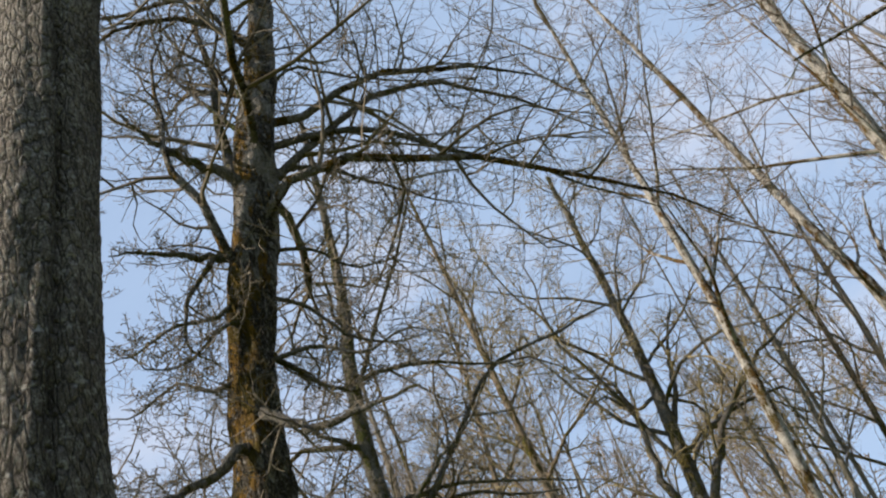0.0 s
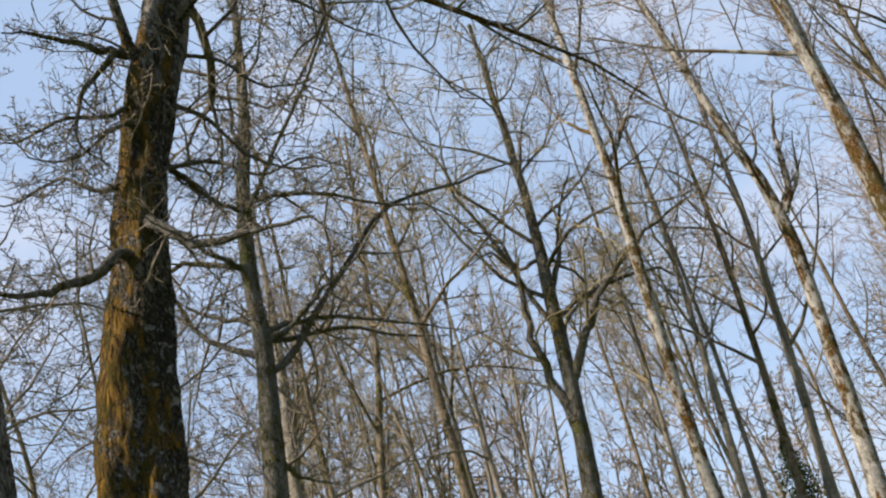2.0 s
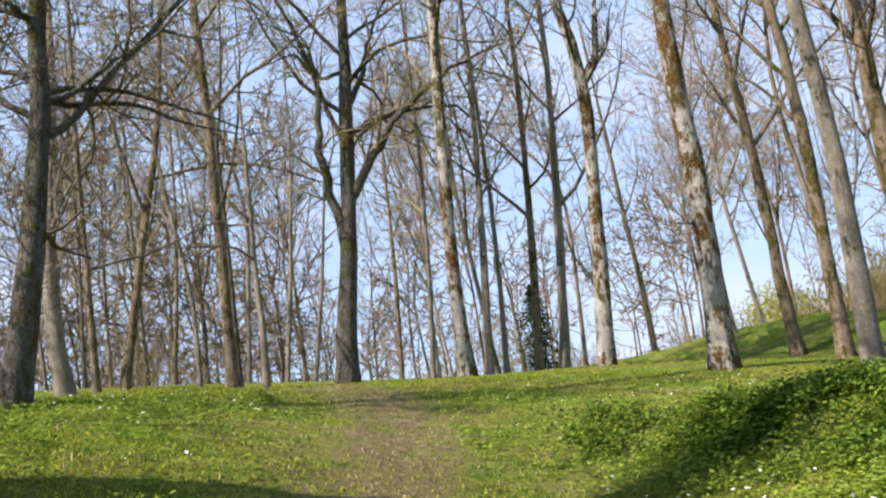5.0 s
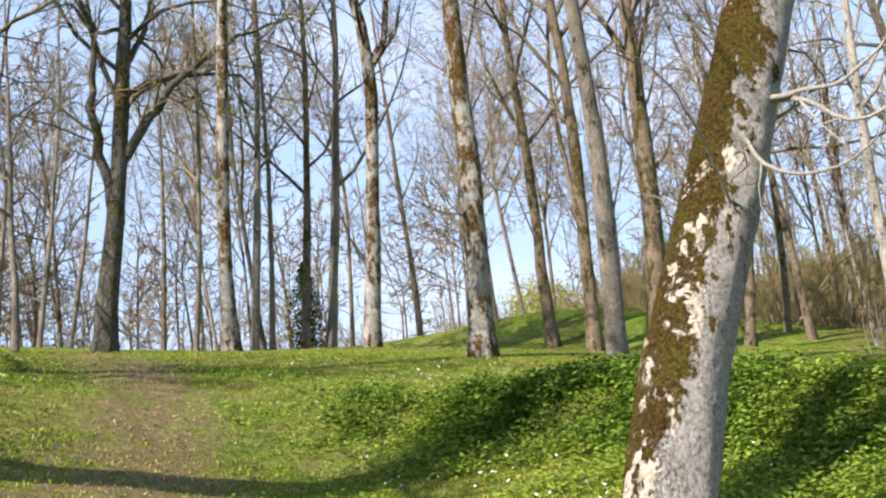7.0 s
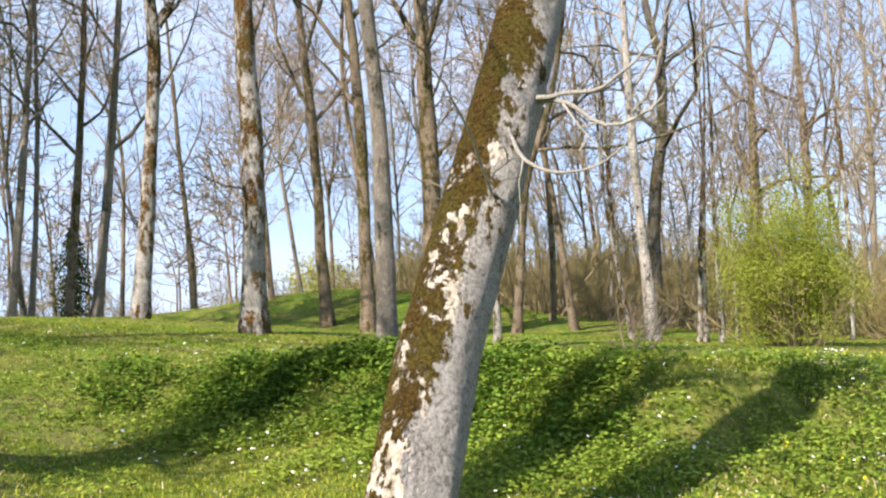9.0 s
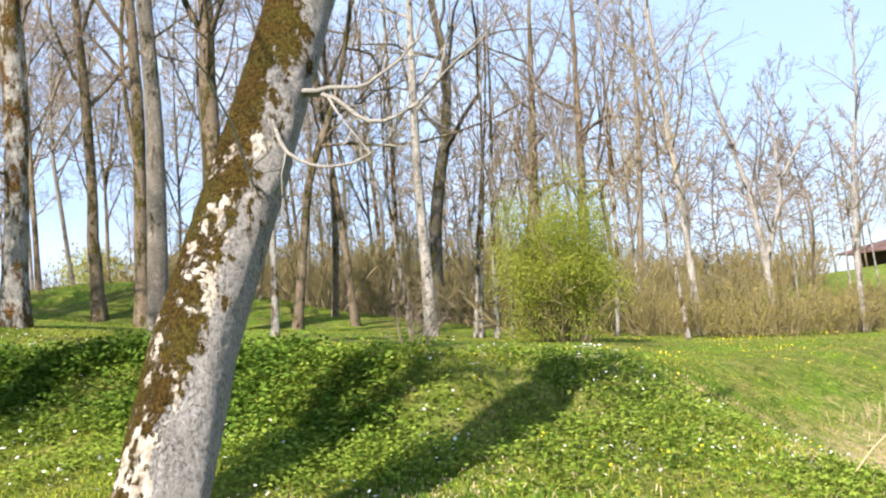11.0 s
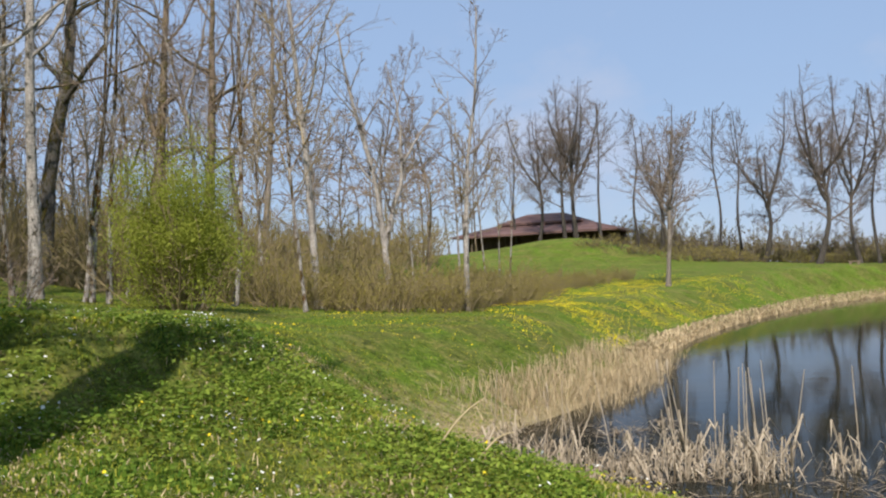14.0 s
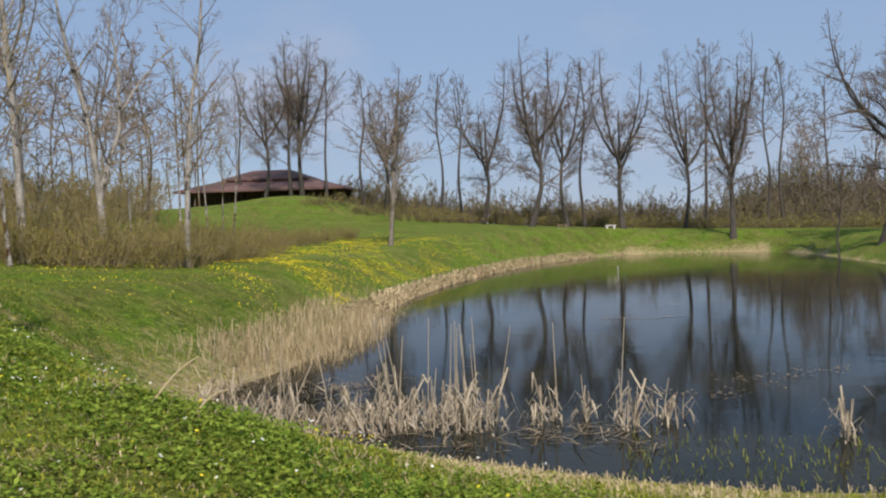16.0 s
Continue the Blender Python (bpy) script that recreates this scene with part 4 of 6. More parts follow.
grow("tree", [(0.00, 0.00, -0.00), (0.01, -0.01, 2.36), (0.01, -0.02, 4.64), (0.06, -0.09, 6.68), (0.11, -0.16, 8.05), (0.19, -0.29, 13.00)], 0.145, "slim", 40, BIRCH_BARK, TWIG_GREY, 20.65, 13.22, "white-patched birch at the wood's edge")
grow("tree", [(0.00, 0.00, 0.00), (0.14, -0.22, 3.46), (0.46, -0.71, 5.92), (0.60, -0.94, 7.90), (0.44, -0.69, 9.59), (0.23, -0.36, 14.00)], 0.247, "spread", 41, OAK_BARK, TWIG_OLIVE, 27.71, 17.60, "mossy olive-brown tree behind a birch")
grow("tree", [(0.00, 0.00, -0.00), (0.17, -0.28, 2.63), (0.38, -0.64, 5.30), (0.49, -0.82, 8.00)], 0.060, "thin", 42, PALE_BARK, TWIG_BROWN, 21.32, 12.45, "thin pale stem in a cluster", "thin stems")
grow("tree", [(-0.00, 0.00, -0.00), (0.07, -0.12, 1.78), (0.19, -0.32, 3.58), (0.33, -0.55, 8.00)], 0.060, "thin", 43, PALE_BARK, TWIG_BROWN, 21.40, 12.32, "thin pale stem in a cluster", "thin stems")
grow("tree", [(0.00, 0.00, -0.00), (0.07, -0.13, 2.80), (0.19, -0.33, 5.65), (0.24, -0.42, 8.00)], 0.067, "thin", 44, PALE_BARK, TWIG_BROWN, 21.75, 12.11, "thin pale stem in a cluster", "thin stems")
grow("tree", [(0.00, 0.00, 0.00), (0.35, -0.66, 6.95), (0.59, -1.12, 14.07), (0.60, -1.15, 15.00)], 0.298, "spread", 45, BROWN_BARK, TWIG_BROWN, 41.14, 21.33, "bare tree at the edge of the wood", "trees of the wood")
grow("tree", [(0.00, 0.00, 0.00), (0.22, -0.47, 6.86), (0.34, -0.73, 13.90), (0.35, -0.75, 15.00)], 0.271, "spread", 46, BROWN_BARK, TWIG_BROWN, 41.75, 19.06, "bare tree at the edge of the wood", "trees of the wood")
grow("tree", [(0.00, 0.00, -0.00), (0.22, -0.53, 4.89), (0.35, -0.86, 9.88), (0.41, -1.02, 15.00)], 0.171, "tall", 47, GREY_BARK, TWIG_BROWN, 42.26, 16.82, "bare tree at the edge of the wood", "trees of the wood")
grow("tree", [(0.00, 0.00, -0.00), (-0.05, 0.15, 4.34), (-0.16, 0.45, 8.83), (-0.23, 0.66, 15.00)], 0.115, "slim", 48, BIRCH_BARK, TWIG_BROWN, 29.14, 9.72, "bare tree at the edge of the wood", "trees of the wood")
grow("tree", [(0.00, -0.00, -0.00), (0.09, -0.20, 1.55), (0.12, -0.27, 3.14), (0.23, -0.53, 15.00)], 0.068, "thin", 49, PALE_BARK, TWIG_BROWN, 26.09, 10.97, "bare tree at the edge of the wood", "trees of the wood")
grow("tree", [(0.00, 0.00, 0.00), (0.18, -0.26, 2.27), (0.26, -0.37, 4.54), (0.44, -0.63, 15.00)], 0.113, "thin", 50, PALE_BARK, TWIG_BROWN, 28.71, 19.97, "bare tree at the edge of the wood", "trees of the wood")
grow("tree", [(0.00, 0.00, 0.00), (0.13, -0.17, 1.93), (0.17, -0.22, 3.89), (0.27, -0.35, 15.00)], 0.097, "tall", 51, BROWN_BARK, TWIG_BROWN, 23.76, 18.48, "bare tree at the edge of the wood", "trees of the wood")
grow("tree", [(0.00, -0.00, 0.00), (0.08, -0.11, 2.41), (0.04, -0.05, 4.86), (-0.05, 0.07, 15.00)], 0.090, "thin", 52, PALE_BARK, TWIG_BROWN, 30.49, 21.64, "bare tree at the edge of the wood", "trees of the wood")
grow("tree", [(0.00, 0.00, -0.00), (-0.11, 0.14, 3.31), (-0.31, 0.42, 6.68), (-0.57, 0.75, 15.00)], 0.108, "tall", 53, BROWN_BARK, TWIG_BROWN, 22.97, 17.15, "bare tree at the edge of the wood", "trees of the wood")
grow("tree", [(-0.00, 0.00, 0.00), (-0.02, 0.07, 1.54), (-0.09, 0.31, 4.18), (-0.19, 0.68, 5.60), (-0.28, 1.04, 7.19), (-0.34, 1.25, 9.00)], 0.115, "slim", 54, BIRCH_BARK, TWIG_GREY, 31.95, 8.32, "pale forked tree above the shrubs", limbs=[([(-0.03, 0.10, 2.07), (0.27, -0.50, 4.17), (0.40, -0.45, 5.97), (0.43, -0.05, 7.79)], 0.097), ([(0.15, -0.54, 4.51), (0.47, -1.14, 5.58), (0.86, -2.01, 6.65)], 0.053)])
grow("tree", [(0.00, 0.00, 0.00), (0.00, 0.00, 0.73), (0.02, -0.11, 2.85), (0.04, -0.21, 4.51), (0.10, -0.52, 6.17), (0.13, -0.65, 8.34), (0.13, -0.67, 9.00)], 0.091, "slim", 55, BIRCH_BARK, TWIG_GREY, 30.53, 5.63, "slender white birch above the meadow")
grow("tree", [(-0.00, -0.00, 0.00), (0.00, -0.15, 1.66), (0.00, -0.26, 3.79), (0.00, -0.47, 6.18), (0.00, -0.51, 7.20)], 0.121, "crown", 56, GREY_BARK, TWIG_BROWN, 50.51, -0.04, "lone young round-crowned tree on the shore meadow", fine=True, rmin=0.008)

# ---- the wood: a few kinds of bare tree, repeated ----
def polar(azimuth, r):
    return r * math.sin(radians(azimuth)), r * math.cos(radians(azimuth))


def wood_tree(style, height, radius, seed, bark_material, twig, label, lean=0.085, forked=1, rmin=0.008, twigs=1.0, far=False):
    """A woodland tree, built off the plan's edge and then copied into the wood."""
    rng = np.random.default_rng(seed)
    bend = rng.normal(0, lean * height, (2, 2))
    axis = [(0, 0, 0), (bend[0, 0] * 0.3, bend[0, 1] * 0.3, height * 0.45), (bend[1, 0] * 0.6, bend[1, 1] * 0.6, height * 0.8), (bend[1, 0], bend[1, 1], height)]
    forks = []
    for k in range(forked):
        a = rng.uniform(0, 6.28)
        u = rng.uniform(0.3, 0.55)
        foot = np.array([np.interp(u, (0, 0.45, 0.8, 1), [p[c] for p in axis]) for c in range(3)])
        out = np.array([math.cos(a), math.sin(a), 0]) * height * rng.uniform(0.08, 0.16)
        forks.append(([foot, foot + out * 0.6 + [0, 0, height * 0.13], foot + out + [0, 0, height * 0.3], foot + out * 1.1 + [0, 0, height * (0.95 - u)]], radius * 0.6))
    return grow("tree", axis, radius, style, seed, bark_material, twig, 0, 0, label, "trees of the wood", forks, rmin=rmin, sides=9, steps=14, twigs=twigs, fine=not far, merged=far)


def plant(kinds, spots, rng, low=0.85, high=1.15, sink=0.05, size=lambda x, y: 1.0):
    """Sets each kind at its first spot and copies it to the others."""
    used = set()
    for x, y in spots:
        i = int(rng.integers(len(kinds)))
        s = rng.uniform(low, high) * size(x, y)
        m = Matrix.Translation((x, y, at_ground(x, y) - sink)) @ Matrix.Rotation(rng.uniform(0, 6.28), 4, "Z") @ Matrix.Diagonal((s, s, s * rng.uniform(0.9, 1.1), 1))
        if i in used:
            copy_thing(kinds[i], m)
        else:
            used.add(i)
            kinds[i].matrix_basis = m
    for i, k in enumerate(kinds):
        if i not in used:
            for o in (*k.children_recursive, k):
                bpy.data.objects.remove(o)


def woodland(kinds, spots, low, high, title, label, category, names):
    """Plants that nobody could count: a few forms, joined into one."""
    ob = tagged(new(title), label, category, kind="stuff")
    for name in names:
        state = np.random.default_rng(77)
        vs, fs, off = [], [], 0
        data = []
        for k in kinds:
            me = [c for c in k.children if c.name.startswith(name)][0].data
            v, q = np.zeros(len(me.vertices) * 3), np.zeros(len(me.loops), int)
            me.vertices.foreach_get("co", v)
            me.loops.foreach_get("vertex_index", q)
            data.append((v.reshape(-1, 3), q.reshape(-1, 4), me.materials[0]))
        for x, y in spots:
            v, q, _ = data[int(state.integers(len(kinds)))]
            s, a = state.uniform(low, high), state.uniform(0, 6.28)
            turn = np.array([[math.cos(a), -math.sin(a), 0], [math.sin(a), math.cos(a), 0], [0, 0, state.uniform(0.9, 1.1)]]) * s
            vs.append(v @ turn.T + [x, y, at_ground(x, y) - 0.05])
            fs.append(q + off)
            off += len(v)
        tagged(put(name, mesh_of(name, np.concatenate(vs), np.concatenate(fs)), data[0][2], ob), kind="stuff")
    for k in kinds:
        for o in (*k.children_recursive, k):
            bpy.data.objects.remove(o)


def spread(rng, n, azimuths, distances, gap, taken):
    """n spots in a sector, no nearer to one another than gap."""
    out = []
    for _ in range(n * 30):
        az = rng.uniform(*azimuths)
        r = math.sqrt(rng.uniform(distances[0] ** 2, distances[1] ** 2))
        x, y = polar(az, r)
        if shore_distance(x, y)[0] > 3 and all((x - a) ** 2 + (y - b) ** 2 > gap * gap for a, b in taken):
            out.append((x, y))
            taken.append((x, y))
            if len(out) == n:
                break
    return out


rng = np.random.default_rng(4)
taken = [(o.location.x, o.location.y) for o in scene.objects if o.name.startswith(("tree", "leaning_tree"))]
wood = [
    wood_tree("tall", 15, 0.10, 101, BROWN_BARK, TWIG_BROWN, "tall bare woodland tree with brown bark"),
    wood_tree("tall", 17, 0.115, 102, GREY_BARK, TWIG_BROWN, "tall forked woodland tree with grey bark", forked=2),
    wood_tree("slim", 14, 0.075, 103, GREY_BARK, TWIG_GREY, "slim bare woodland tree with grey twigs"),
    wood_tree("spread", 13, 0.11, 104, BROWN_BARK, TWIG_BROWN, "spreading bare woodland tree with brown twigs", forked=2, twigs=0.85),
    wood_tree("slim", 12, 0.065, 105, BROWN_BARK, TWIG_OLIVE, "slim woodland tree with olive budding twigs", 0.1),
    wood_tree("tall", 13, 0.085, 106, OAK_BARK, TWIG_OLIVE, "mossy woodland tree with olive budding twigs", 0.1, 2),
    wood_tree("thin", 9, 0.06, 107, PALE_BARK, TWIG_BROWN, "thin pale young woodland tree", 0.08),
]
plant(wood, spread(rng, 48, (-38, 12), (27, 58), 2.3, taken) + spread(rng, 22, (12, 44), (29, 58), 2.6, taken) + spread(rng, 14, (44, 70), (29, 60), 2.6, taken), rng, 0.8, 1.1)
edge = [
    wood_tree("slim", 11, 0.08, 111, BIRCH_BARK, TWIG_OLIVE, "slender pale birch at the wood's edge"),
    wood_tree("thin", 9, 0.06, 112, PALE_BARK, TWIG_OLIVE, "thin pale young tree at the wood's edge", 0.09),
    wood_tree("slim", 12, 0.09, 113, GREY_BARK, TWIG_GREY, "slender grey tree at the wood's edge"),
]
plant(edge, spread(rng, 16, (48, 72), (26, 40), 2.2, taken) + spread(rng, 11, (69, 82), (34, 62), 3.0, taken), rng, 0.75, 1.05)
backwood = [
    wood_tree("tall", 14, 0.10, 121, BROWN_BARK, TWIG_BROWN, "far bare woodland tree", forked=0, rmin=0.02, twigs=0.72, far=True),
    wood_tree("spread", 13, 0.10, 122, BROWN_BARK, TWIG_BROWN, "far spreading woodland tree", forked=0, rmin=0.02, twigs=0.68, far=True),
    wood_tree("wild", 11, 0.085, 123, GREY_BARK, TWIG_BROWN, "far bushy woodland tree", forked=0, rmin=0.02, twigs=0.68, far=True),
]
far_spots = (spread(rng, 208, (-40, 74), (50, 95), 1.8, taken) + spread(rng, 10, (70, 78), (55, 80), 3, taken) + spread(rng, 8, (74, 81), (90, 120), 3, taken) + spread(rng, 26, (111, 122), (120, 150), 2.5, taken) + spread(rng, 30, (-8, 16), (40, 70), 1.8, taken))
far_spots = [p for p in far_spots if not 33 < math.degrees(math.atan2(*p)) < 47 or rng.uniform() < 0.5]
far_spots = [p for p in far_spots if not 47 <= math.degrees(math.atan2(*p)) < 80 or rng.uniform() < 0.55]
woodland(backwood, far_spots, 0.7, 1.0, "far_wood", "deep brown wood of countless bare trees", "wood", ("trunk", "crown"))

# ---- the far shore: a row of tall bare trees, built from the same few forms ----
rng = np.random.default_rng(9)
for az, r, height, seed in ((-18.5, 15, 11, 131), (-12.5, 18, 12, 132), (-4.6, 19, 12, 134), (3.5, 21, 12, 135), (-15.2, 12.5, 10, 136), (-10.6, 23, 13, 137), (-7.2, 26, 13, 138)):
    x, y = polar(az, r)
    lean = rng.normal(0, 0.5, 2)
    grow("tree", [(0, 0, 0), (lean[0] * 0.3, lean[1] * 0.3, height * 0.4), (lean[0], -lean[1], height * 0.75), (lean[0] * 1.4, lean[1], height)], 0.075, "wild", seed, BROWN_BARK, TWIG_GREY, x, y, "small dark tree with a tangle of crooked limbs", "trees of the wood", fine=True, rmin=0.0055, stout=0.6, count=15)
def far_tree(height, radius, seed, boughs, label, wander=0.5):
    """A tall bare tree: a dark trunk that parts into upswept boughs under a fine rounded crown."""
    rng = np.random.default_rng(seed)
    top = height * rng.uniform(0.36, 0.44)
    knee = rng.normal(0, wander, 2)
    foot = np.array([knee[0] * 0.6, knee[1] * 0.6, top])
    limbs = []
    for k in range(boughs):
        a = 6.283 * k / boughs + rng.uniform(-0.5, 0.5)
        out = np.array([math.cos(a), math.sin(a), 0]) * height * rng.uniform(0.08, 0.20)
        start = foot - [0, 0, rng.uniform(0, top * 0.4)]
        rise = height * rng.uniform(0.72, 1.0) - start[2]
        limbs.append(([start, start + out * 0.55 + [0, 0, rise * 0.25], start + out * 0.95 + [0, 0, rise * 0.6], start + out * 1.05 + [0, 0, rise * 0.95]], radius * rng.uniform(0.5, 0.68)))
    return grow("tree", [(0, 0, 0), (knee[0], knee[1], top * 0.45), tuple(foot), (foot[0], foot[1], height * 0.62)], radius, "far", seed, DARK_BARK, TWIG_GREY, 0, 0, label, "trees of the far shore", limbs, rmin=0.0075, fine=True, sides=8, steps=14, merged=True, stout=0.4)


far_kinds = [
    far_tree(16.0, 0.23, 201, 5, "tall dark round-crowned bare tree on the far shore"),
    far_tree(17.0, 0.19, 202, 4, "tall upswept bare tree on the far shore"),
    far_tree(14.0, 0.21, 203, 5, "crooked dark bare tree on the far shore", 0.9),
    grow("tree", [(0, 0, 0), (0.4, 0.3, 5), (-0.1, -0.3, 10), (0.3, 0, 15)], 0.15, "slim", 204, DARK_BARK, TWIG_DARK, 0, 0, "slender bare tree on the far shore", "trees of the far shore", rmin=0.011, fine=True, sides=8, steps=12, merged=True, start=0.5),
]
FAR = [(83.2, 96, 13.0, 1), (82.0, 101, 11.9, 3), (84.6, 96, 14.8, 1), (85.2, 97, 15.6, 2), (86.5, 93, 12.8, 3), (88.5, 96, 12.7, 3), (89.7, 92, 12.7, 0), (92.6, 97, 14.0, 3), (93.8, 96, 13.7, 3), (94.9, 90, 13.9, 0), (97.5, 86, 15.7, 2), (99.5, 90, 15.0, 1), (100.4, 88, 14.3, 3), (102.4, 85, 14.8, 0), (105.6, 90, 14.7, 1), (106.7, 94, 16.7, 3), (108.1, 82, 15.9, 2), (109.7, 98, 14.7, 3), (110.6, 98, 15.8, 3), (112.7, 108, 15.1, 3), (115.3, 65, 15.6, 0), (117.5, 70, 14.5, 2), (119.5, 74, 14.3, 1)]
tallest = [max(v.co.z for c in k.children for v in c.data.vertices) for k in far_kinds]
done = set()
for az, r, h, kind in FAR:
    x, y = polar(az, r)
    own = tallest[kind]
    m = Matrix.Translation((x, y, at_ground(x, y) - 0.1)) @ Matrix.Rotation(az * 3.7, 4, "Z") @ Matrix.Diagonal((*([0.5 + 0.5 * h / own] * 2), h / own, 1))
    if kind in done:
        copy_thing(far_kinds[kind], m @ Matrix.Diagonal((*(1 / q for q in far_kinds[kind].scale), 1)))
    else:
        done.add(kind)
        far_kinds[kind].matrix_basis = m

x, y = polar(113.4, 61)
grow("tree", [(0, 0, 0), (0.3, 0.1, 1.4), (0.2, -0.2, 3.2), (0.4, 0, 5.0)], 0.07, "spread", 205, DARK_BARK, TWIG_DARK, x, y, "small dark crooked tree on the pond's far bank", rmin=0.01, sides=8, steps=12, merged=True)


# ---- leaves in bulk ----
def blades(base, way, length, width, tip=0.1, bend=0.0):
    """Tapered blades, two triangles each, from their feet along way; bend: how far the tips nod."""
    n = len(base)
    side = np.cross(way, np.array([[0, 0, 1.0]]) + 0.01)
    side /= np.linalg.norm(side, axis=1, keepdims=True) + 1e-9
    mid = base + way * (length * 0.55)[:, None]
    nod = way.copy()
    nod[:, 2] -= bend
    top = mid + nod * (length * 0.45)[:, None]
    w = (width / 2)[:, None]
    v = np.stack([base - side * w, base + side * w, mid + side * w * 0.8, mid - side * w * 0.8, top], 1).reshape(-1, 3)
    o = (np.arange(n) * 5)[:, None]
    quads = (o + np.array([0, 1, 2, 3])).tolist()
    tris = (o + np.array([3, 2, 4])).tolist()
    return v, quads + tris


def leaves(rng, centre, size, flat=0.5):
    """Small diamond leaves, turned at random; flat: how far they lie level."""
    n = len(centre)
    d = rng.normal(0, 1, (n, 3))
    d[:, 2] *= 1 - flat
    d /= np.linalg.norm(d, axis=1, keepdims=True) + 1e-9
    e = np.cross(d, rng.normal(0, 1, (n, 3)) * (1 - flat) + np.array([0, 0, 1.0]) * flat)
    e /= np.linalg.norm(e, axis=1, keepdims=True) + 1e-9
    s = size[:, None]
    v = np.stack([centre, centre + d * s * 0.5 + e * s * 0.3, centre + d * s, centre + d * s * 0.5 - e * s * 0.3], 1).reshape(-1, 3)
    return v, (np.arange(n) * 4)[:, None] + np.arange(4)


def scatter(rng, n, azimuths, distances):
    az = np.radians(rng.uniform(*azimuths, n))
    r = np.sqrt(rng.uniform(distances[0] ** 2, distances[1] ** 2, n))
    return r * np.sin(az), r * np.cos(az)


def patchy(x, y, f=0.9, p=0.0):
    return 0.5 + 0.25 * np.sin(f * x * 1.3 + 2 * np.sin(f * y + p) + p) + 0.25 * np.sin(f * y * 1.7 + 1.7 * np.sin(f * x * 0.8 - p))


def upward(rng, n, lean):
    d = np.stack([rng.normal(0, lean, n), rng.normal(0, lean, n), np.ones(n)], 1)
    return d / np.linalg.norm(d, axis=1, keepdims=True)


# ---- shrubs ----
def shrub(name, height, width, stems, buds, seed, twig, leaf, label, group="", leaf_size=0.075, rise=0.10, coarse=1.0):
    rng = np.random.default_rng(seed)
    ob = thing(name, 0, 0, 0, label, "shrub", group)
    foot = np.stack([rng.normal(0, width * 0.16, stems), rng.normal(0, width * 0.16, stems), np.full(stems, -0.1)], 1)
    way = foot * np.array([1, 1, 0]) / (width * 0.22) * 0.5 + np.array([0, 0, 1.0]) + rng.normal(0, 0.12, (stems, 3))
    way /= np.linalg.norm(way, axis=1, keepdims=True)
    size = height * rng.uniform(0.6, 1.08, stems)
    line = np.zeros((stems, 7, 3))
    line[:, 0] = foot
    for k in range(1, 7):
        way = way + rng.normal(0, 0.10, way.shape)
        way /= np.linalg.norm(way, axis=1, keepdims=True)
        line[:, k] = line[:, k - 1] + way * (size / 6)[:, None]
    rad = (0.008 + 0.006 * height) * np.linspace(1, 0.25, 7)[None] * rng.uniform(0.6, 1.2, (stems, 1))
    v, f = tubes(line, rad, 4 if coarse == 1 else 3)
    tagged(put("stem", mesh_of("stem", v, f), twig, ob), kind="stuff")
    L2, R2 = shoot(rng, line, rad, 6, 0.12, 42, 0.36, 3, 0.22, rise, 0.006 * coarse, 0.6)
    L3, R3 = shoot(rng, L2, R2, 5, 0.1, 45, 0.5, 2, 0.2, 0.05, 0.005 * coarse, 0.6)
    a, fa = ribbons(L2, R2)
    b, fb = ribbons(L3, R3)
    tagged(put("twig", mesh_of("twig", np.concatenate([a, b]), np.concatenate([fa, fb + len(a)])), twig, ob), kind="stuff")
    if buds:
        pick = rng.integers(len(L3), size=buds)
        u = rng.uniform(0, 1, (buds, 1))
        c = L3[pick, 0] * (1 - u) + L3[pick, -1] * u + rng.normal(0, 0.03, (buds, 3))
        v, f = leaves(rng, c, leaf_size * rng.uniform(0.6, 1.4, buds), 0.3)
        tagged(put("leaves", mesh_of("leaves", v, f, False), leaf, ob), kind="stuff")
    return ob


rng = np.random.default_rng(8)
hedge_kinds = [
    shrub("shrub", 1.7, 2.4, 26, 4600, 301, TWIG_OLIVE, BUDS, "low brown-twigged shrub with opening buds", "shrubs along the meadow", 0.042),
    shrub("shrub", 1.5, 2.6, 26, 4600, 302, TWIG_OLIVE, BUDS, "low olive shrub with opening buds", "shrubs along the meadow", 0.042),
    shrub("shrub", 2.0, 2.2, 24, 4000, 303, TWIG_OLIVE, BUDS, "brown-twigged shrub with a few buds", "shrubs along the meadow", 0.042),
]
spots = []
for az, r in ((68, 31), (70, 29), (72, 28.5), (74, 28.5), (76, 29), (78, 29.5), (79.5, 31), (80.5, 34), (81.5, 37), (82.5, 40), (83.5, 44), (84.5, 48), (86, 51), (87.5, 53)):
    for k in range(4):
        spots.append(polar(az + rng.uniform(-0.9, 0.9), r + 1.9 * k + rng.uniform(-0.5, 0.5)))
for az in np.arange(90, 119, 0.6):
    spots.append(polar(az + rng.uniform(-0.3, 0.3), 92 + rng.uniform(-3, 4)))
for az in np.arange(86, 93, 1.1):
    spots.append(polar(az, 86 + rng.uniform(-2, 2)))
for az in np.arange(66, 83, 0.55):
    spots.append(polar(az + rng.uniform(-0.3, 0.3), 39 + rng.uniform(-2, 7)))


def hedge_size(x, y):
    """The hedge sinks along the meadow towards the pavilion."""
    return float(np.interp(math.degrees(math.atan2(x, y)), [78, 81, 84, 88], [0.95, 0.9, 0.8, 0.5]))


